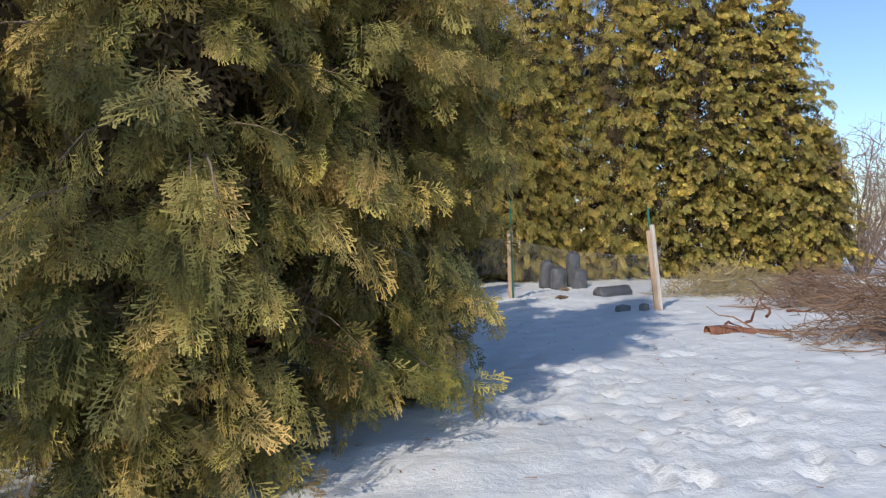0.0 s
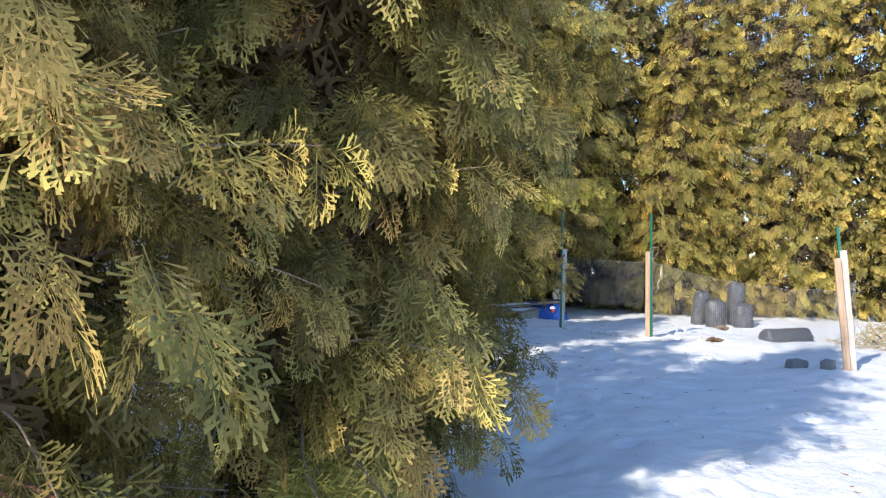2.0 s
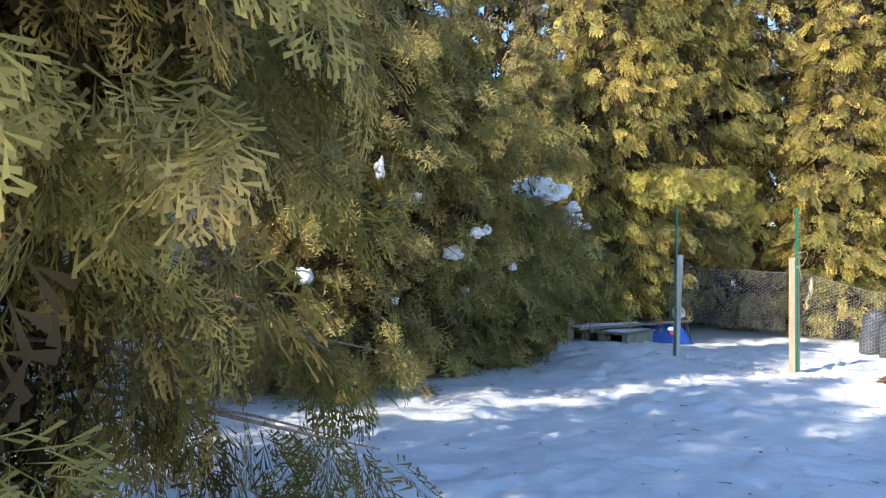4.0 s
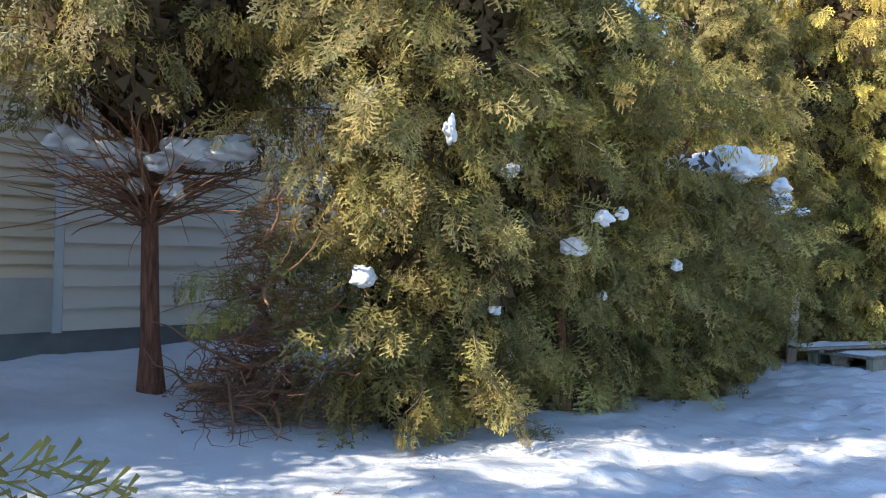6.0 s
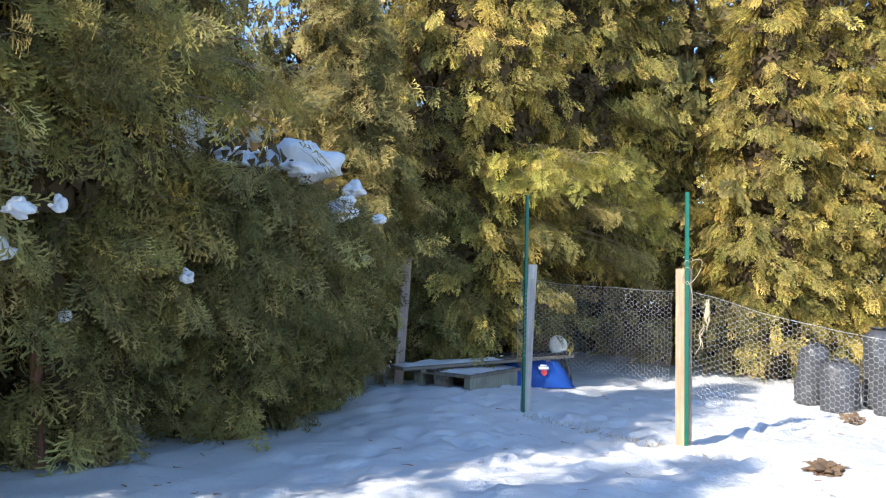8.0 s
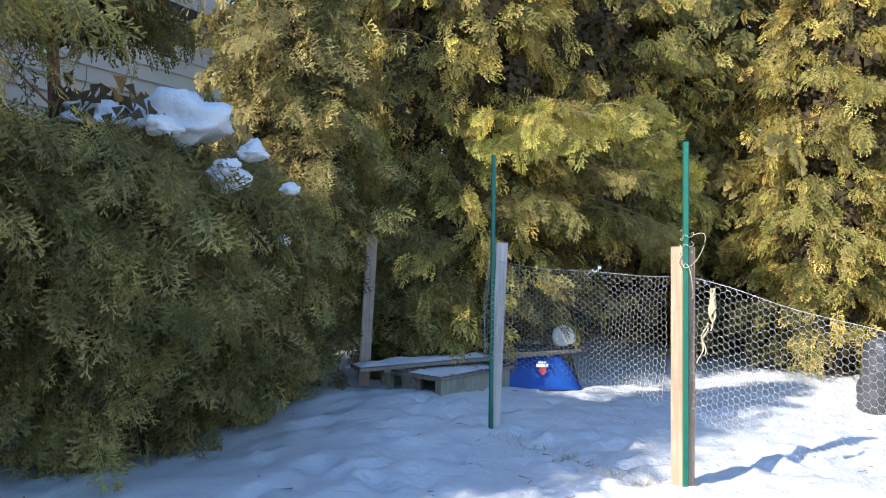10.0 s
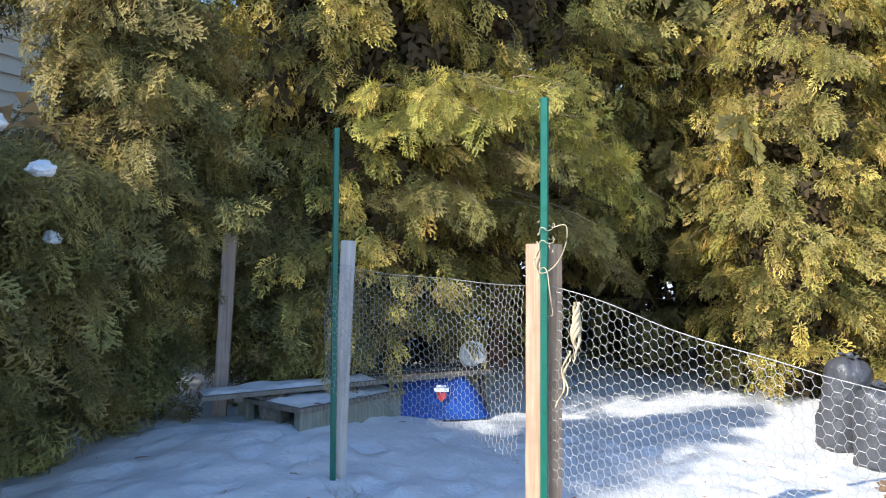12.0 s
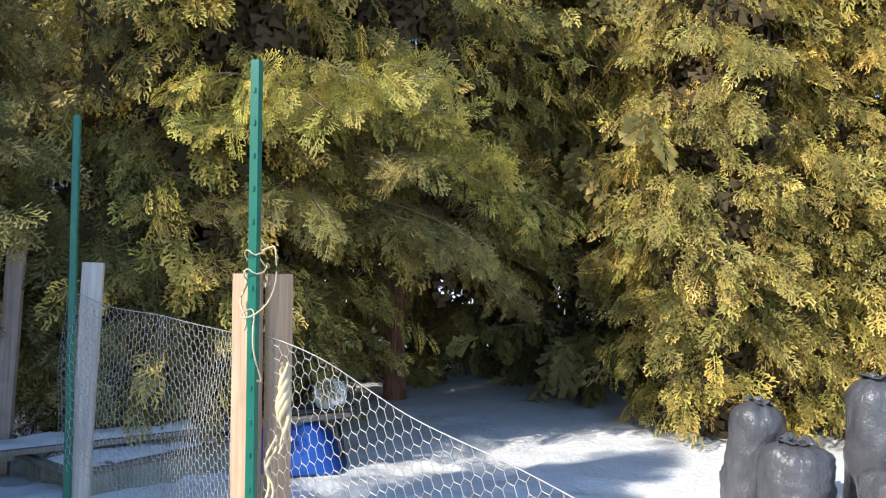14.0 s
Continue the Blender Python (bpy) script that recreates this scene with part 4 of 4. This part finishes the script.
sack("plastic_sack", 3.35, 16.55, 0.17, 0.95, 5, "dark plastic sack lying half sunk in snow", lying=88, yaw=112, gathered=False)

# ---- snow on the branches ----


def snow_clump(x, y, z, w, d, h, seed, yaw=0):
    """A clump of old snow lodged in the hedge."""
    bm = bmesh.new()
    bmesh.ops.create_icosphere(bm, subdivisions=4, radius=1.0)
    for v in bm.verts:
        q = v.co + Vector((seed * 3.3, seed, 0))
        v.co *= 1 + 0.50 * noise.fractal(q * 1.2, 1.0, 2.0, 2) + 0.12 * noise.fractal(q * 4.0, 1.0, 2.0, 3)
        v.co = Vector((v.co.x * w / 2, v.co.y * d / 2, v.co.z * h * (1.0 if v.co.z > 0 else 0.6)))
    for f in bm.faces:
        f.smooth = True
    me = bpy.data.meshes.new("snow_clump")
    bm.to_mesh(me)
    bm.free()
    me.materials.append(SNOW)
    ob = tagged(new("snow_clump", me), "clump of old snow caught on cedar branches", "snow", group="snow caught in the hedge")
    ob.matrix_world = pose(x, y, z, 6 * math.sin(seed), 8 * math.cos(seed * 2), yaw)
    return ob


FACE = ((-2.55, 11.16, 1.17, 0.17, 0.15, 0.09), (-1.62, 12.37, 1.42, 0.20, 0.15, 0.09), (-1.34, 12.28, 1.62, 0.14, 0.12, 0.06), (-1.32, 12.50, 1.66, 0.08, 0.08, 0.05), (-1.84, 11.24, 2.12, 0.10, 0.08, 0.10),
        (-2.45, 13.52, 0.38, 0.16, 0.12, 0.09), (-1.75, 11.75, 1.92, 0.12, 0.10, 0.06), (-2.10, 12.05, 0.95, 0.11, 0.08, 0.05), (-1.70, 12.9, 1.05, 0.09, 0.08, 0.05), (-2.5, 11.3, 1.62, 0.09, 0.08, 0.05), (-1.42, 13.6, 1.30, 0.09, 0.09, 0.05),
        (-2.62, 11.2, 2.45, 0.12, 0.10, 0.06), (-1.30, 15.9, 1.50, 0.09, 0.09, 0.05))
for i, c in enumerate(FACE):
    snow_clump(c[0] - 0.06, *c[1:], seed=i + 1, yaw=37 * i)
TOPS = ((-1.74, 15.12, 2.26, 0.80, 0.66, 0.24), (-1.40, 14.75, 2.18, 0.24, 0.20, 0.07), (-1.26, 15.43, 2.10, 0.20, 0.18, 0.08), (-1.22, 15.18, 1.88, 0.28, 0.22, 0.11), (-1.10, 15.02, 1.94, 0.16, 0.14, 0.06), (-1.12, 15.65, 1.86, 0.12, 0.12, 0.05),
        (-2.05, 14.8, 2.28, 0.45, 0.40, 0.12))
for i, (x, y, z, w, d, h) in enumerate(TOPS):
    snow_clump(x, y, z, w, d, h, seed=i + 21, yaw=23 * i)
# snow lying on the dead branches round the bare trunk
for i, (a, up, w, d, h) in enumerate(((-0.62, 2.10, 0.34, 0.24, 0.10), (-0.30, 2.02, 0.42, 0.30, 0.09), (0.08, 1.98, 0.20, 0.2, 0.06), (0.36, 2.05, 0.40, 0.28, 0.08), (0.66, 2.10, 0.34, 0.26, 0.08),
                                      (0.20, 1.74, 0.16, 0.14, 0.06), (-0.12, 1.78, 0.12, 0.10, 0.05))):
    snow_clump(-4.72 + 0.74 * a, 10.65 + 0.67 * a, up + 0.08, w * 1.3, d * 1.3, h * 1.7, seed=i + 41, yaw=42 + 11 * i)

# ---- brushwood ----
DRY = plain_material("dry_grass", (0.42, 0.33, 0.17), 0.9, vary=0.35, scale=20)
SOIL = plain_material("soil", (0.17, 0.11, 0.065), 0.95, vary=0.5, scale=14, bump=0.8)


def brush_pile(cx, cy, lx, ly, h, stout, fine, seed, label, bearing=0.0, material=None):
    """A heap of cut branches: stout ones as parts, the fine tangle as stuff."""
    rng = np.random.default_rng(seed)
    pile = tagged(new("brush_pile"), label, "brush pile")
    pile.location = (cx, cy, gz(cx, cy) - 0.02)

    def one(length, r0, wander):
        u, v = np.clip(rng.normal(0, 0.42, 2), -1, 1)
        z = rng.uniform(0, 1) * h * max(0.06, 1 - u * u * 0.9 - v * v * 0.9)
        a = bearing + rng.normal(0, 0.8)
        p, r = crooked(rng, (u * lx, v * ly, z + 0.02), (math.cos(a), math.sin(a), rng.normal(0.05, 0.25)), length, r0, wander=wander)
        p[:, 2] = np.maximum(p[:, 2], 0.015)
        return p, r

    for _ in range(stout):
        v, f = tube(*one(rng.uniform(0.5, 1.15), rng.uniform(0.010, 0.026), 0.20), 6)
        from_arrays("branch", v, f, material or DEAD, pile, smooth=True)
    v, f = joined([tube(*one(rng.uniform(0.2, 0.65), rng.uniform(0.003, 0.008), 0.36), 3) for _ in range(fine)])
    tagged(from_arrays("tangle", v, f, material or DEAD, pile, smooth=True), kind="stuff")
    return pile


brush_pile(6.0, 9.1, 1.6, 1.2, 0.95, 60, 1900, 61, "heap of cut brown branches lying on the snow", 2.9, CUT)
brush_pile(6.9, 13.4, 1.3, 1.6, 0.7, 24, 1400, 62, "low heap of reddish cut branches on snow", 2.2, CUT)
brush_pile(6.1, 16.2, 1.6, 0.9, 0.6, 14, 1500, 63, "low mound of dry straw-coloured brush by the hedge", 0.4, DRY)
brush_pile(-3.45, 10.85, 0.5, 0.55, 1.6, 26, 900, 64, "tangle of dead reddish twigs under the cedar", 1.0)
brush_pile(-4.3, 11.1, 0.6, 0.4, 0.30, 8, 120, 65, "fallen dead twigs round a cedar trunk", 0.4)

log = tagged(new("cut_log"), "cut cedar limb lying out of the brush heap", "log")
log.location = (3.5, 9.95, gz(3.5, 9.95) - 0.03)
rl = np.random.default_rng(66)
v, f = tube(*crooked(rl, (0, 0, 0.05), (1, 0.28, 0.10), 1.75, 0.085, wander=0.10), 10)
from_arrays("limb", v, f, BARK, log, smooth=True)
for i in range(4):
    v, f = tube(*crooked(rl, (0.25 + 0.28 * i, 0.03, 0.10 + 0.07 * i), (0.6, 0.9 * (-1) ** i, 0.3), 0.6, 0.022), 6)
    from_arrays("side_branch", v, f, BARK, log, smooth=True)


def rubble(name, x, y, w, d, h, seed, material, label, category):
    bm = box(bmesh.new(), (-w / 2, -d / 2, 0), (w / 2, d / 2, h), h * 0.22)
    bmesh.ops.subdivide_edges(bm, edges=bm.edges[:], cuts=2, use_grid_fill=True)
    bm.normal_update()
    lumpy(bm, h * 0.16, 9.0, seed)
    me = bpy.data.meshes.new(name)
    bm.to_mesh(me)
    bm.free()
    me.materials.append(material)
    ob = tagged(new(name, me), label, category)
    ob.matrix_world = pose(x, y, gz(x, y) - 0.03, 0, 0, seed * 31)
    return ob


rubble("timber_block", -1.30, 17.80, 0.20, 0.16, 0.23, 6, PLANK, "dark timber block propping the end of a board", "block")
rubble("paving_block", 3.15, 13.15, 0.24, 0.14, 0.13, 1, CONCRETE, "dark grey paving block sitting in the snow", "block")
rubble("paving_block", 3.47, 12.95, 0.22, 0.15, 0.13, 2, CONCRETE, "dark grey paving block beside the leaning boards", "block")


def clod(x, y, w, h, seed, label):
    bm = bmesh.new()
    bmesh.ops.create_icosphere(bm, subdivisions=4, radius=1.0)
    for v in bm.verts:
        n = noise.fractal(v.co * 2.6 + Vector((seed, 0, 0)), 0.6, 2.1, 6)
        v.co *= 1 + 0.75 * n
        v.co = Vector((v.co.x * w / 2, v.co.y * w * 0.36, max(-0.1, v.co.z) * h))
    me = bpy.data.meshes.new("soil_clod")
    bm.to_mesh(me)
    bm.free()
    me.materials.append(SOIL)
    ob = tagged(new("soil_clod", me), label, "soil clod")
    ob.matrix_world = pose(x, y, gz(x, y), 0, 0, seed * 25)


clod(2.50, 15.85, 0.36, 0.05, 3, "brown clod of soil and dead leaves on the snow")
clod(3.0, 18.55, 0.24, 0.07, 5, "small brown clod of soil on the snow")


def tuft(x, y, n, h, spread, seed):
    rng = np.random.default_rng(seed)
    t = tagged(new("dry_grass"), "dry straw-coloured grass poking through the snow", "grass", group="dry grass along the fence", kind="stuff")
    t.location = (x, y, gz(x, y))
    blades = [tube(*crooked(rng, (rng.normal(0, spread), rng.normal(0, spread * 0.5), -0.02), (rng.normal(0, 0.6), rng.normal(0, 0.6), 1), rng.uniform(0.4, 1) * h, 0.0028, 5, 0.25, 0.12), 3) for _ in range(n)]
    v, f = joined(blades)
    from_arrays("blades", v, f, DRY, t)


for i in range(9):
    u = (i + 0.4) / 9
    tuft(-0.02 + 1.40 * u, 16.90 - 0.62 * u - 0.05, 26, 0.13, 0.09, 70 + i)
for i in range(5):
    tuft(1.45 + 0.22 * i, 16.1 - 0.03 * i, 14, 0.09, 0.08, 90 + i)

rng_l = np.random.default_rng(99)
litter = []
for _ in range(260):
    px, py = rng_l.uniform(-2, 4), rng_l.uniform(2.5, 19)
    p, r = crooked(rng_l, (px, py, gz(px, py) + 0.012), (rng_l.normal(), rng_l.normal(), 0), rng_l.uniform(0.02, 0.12), 0.004, 4, 0.4)
    p[:, 2] = gz(px, py) + 0.012
    litter.append(tube(p, r, 4))
v, f = joined(litter)
lit = tagged(new("twig_litter"), "small dark twigs and leaf scraps scattered on snow", "litter", kind="stuff")
from_arrays("scraps", v, f, DEAD, lit)

# ---- bare shrubs beyond the garden ----


def bare_shrub(x, y, h, stems, seed):
    rng = np.random.default_rng(seed)
    s_ = tagged(new("bare_shrub"), "leafless grey-brown shrub with fine spreading twigs", "shrub", group="bare shrubs beyond the garden")
    s_.location = (x, y, gz(x, y) - 0.05)
    fine = []
    for _ in range(stems):
        a = rng.uniform(0, 2 * math.pi)
        p, r = crooked(rng, (0.1 * math.cos(a), 0.1 * math.sin(a), 0), (0.5 * math.cos(a), 0.5 * math.sin(a), 1), h * rng.uniform(0.7, 1), 0.05, 9, 0.12)
        v, f = tube(p, r, 6)
        from_arrays("stem", v, f, TWIG, s_, smooth=True)
        for i in range(2, 9):
            for _ in range(3):
                q, r2 = crooked(rng, p[i], rng.normal(0, 0.7, 3) + np.array([0, 0, 0.45]), h * rng.uniform(0.15, 0.38), 0.014, 6, 0.2)
                fine.append(tube(q, r2, 4))
                for k in (2, 3, 4):
                    q2, r3 = crooked(rng, q[k], rng.normal(0, 0.8, 3) + np.array([0, 0, 0.3]), h * rng.uniform(0.08, 0.16), 0.007, 4, 0.2)
                    fine.append(tube(q2, r3, 3))
    v, f = joined(fine)
    tagged(from_arrays("fine_twig_mass", v, f, TWIG, s_), kind="stuff")


for i, (x, y, h) in enumerate(((12.6, 22.5, 5.2), (14.4, 25.5, 4.8), (12.0, 19.0, 2.2), (16.5, 29, 4.5), (15.2, 21, 2.6), (19.5, 33, 5), (24, 40, 6), (22, 27, 3))):
    bare_shrub(x, y, h, 6, 120 + i)
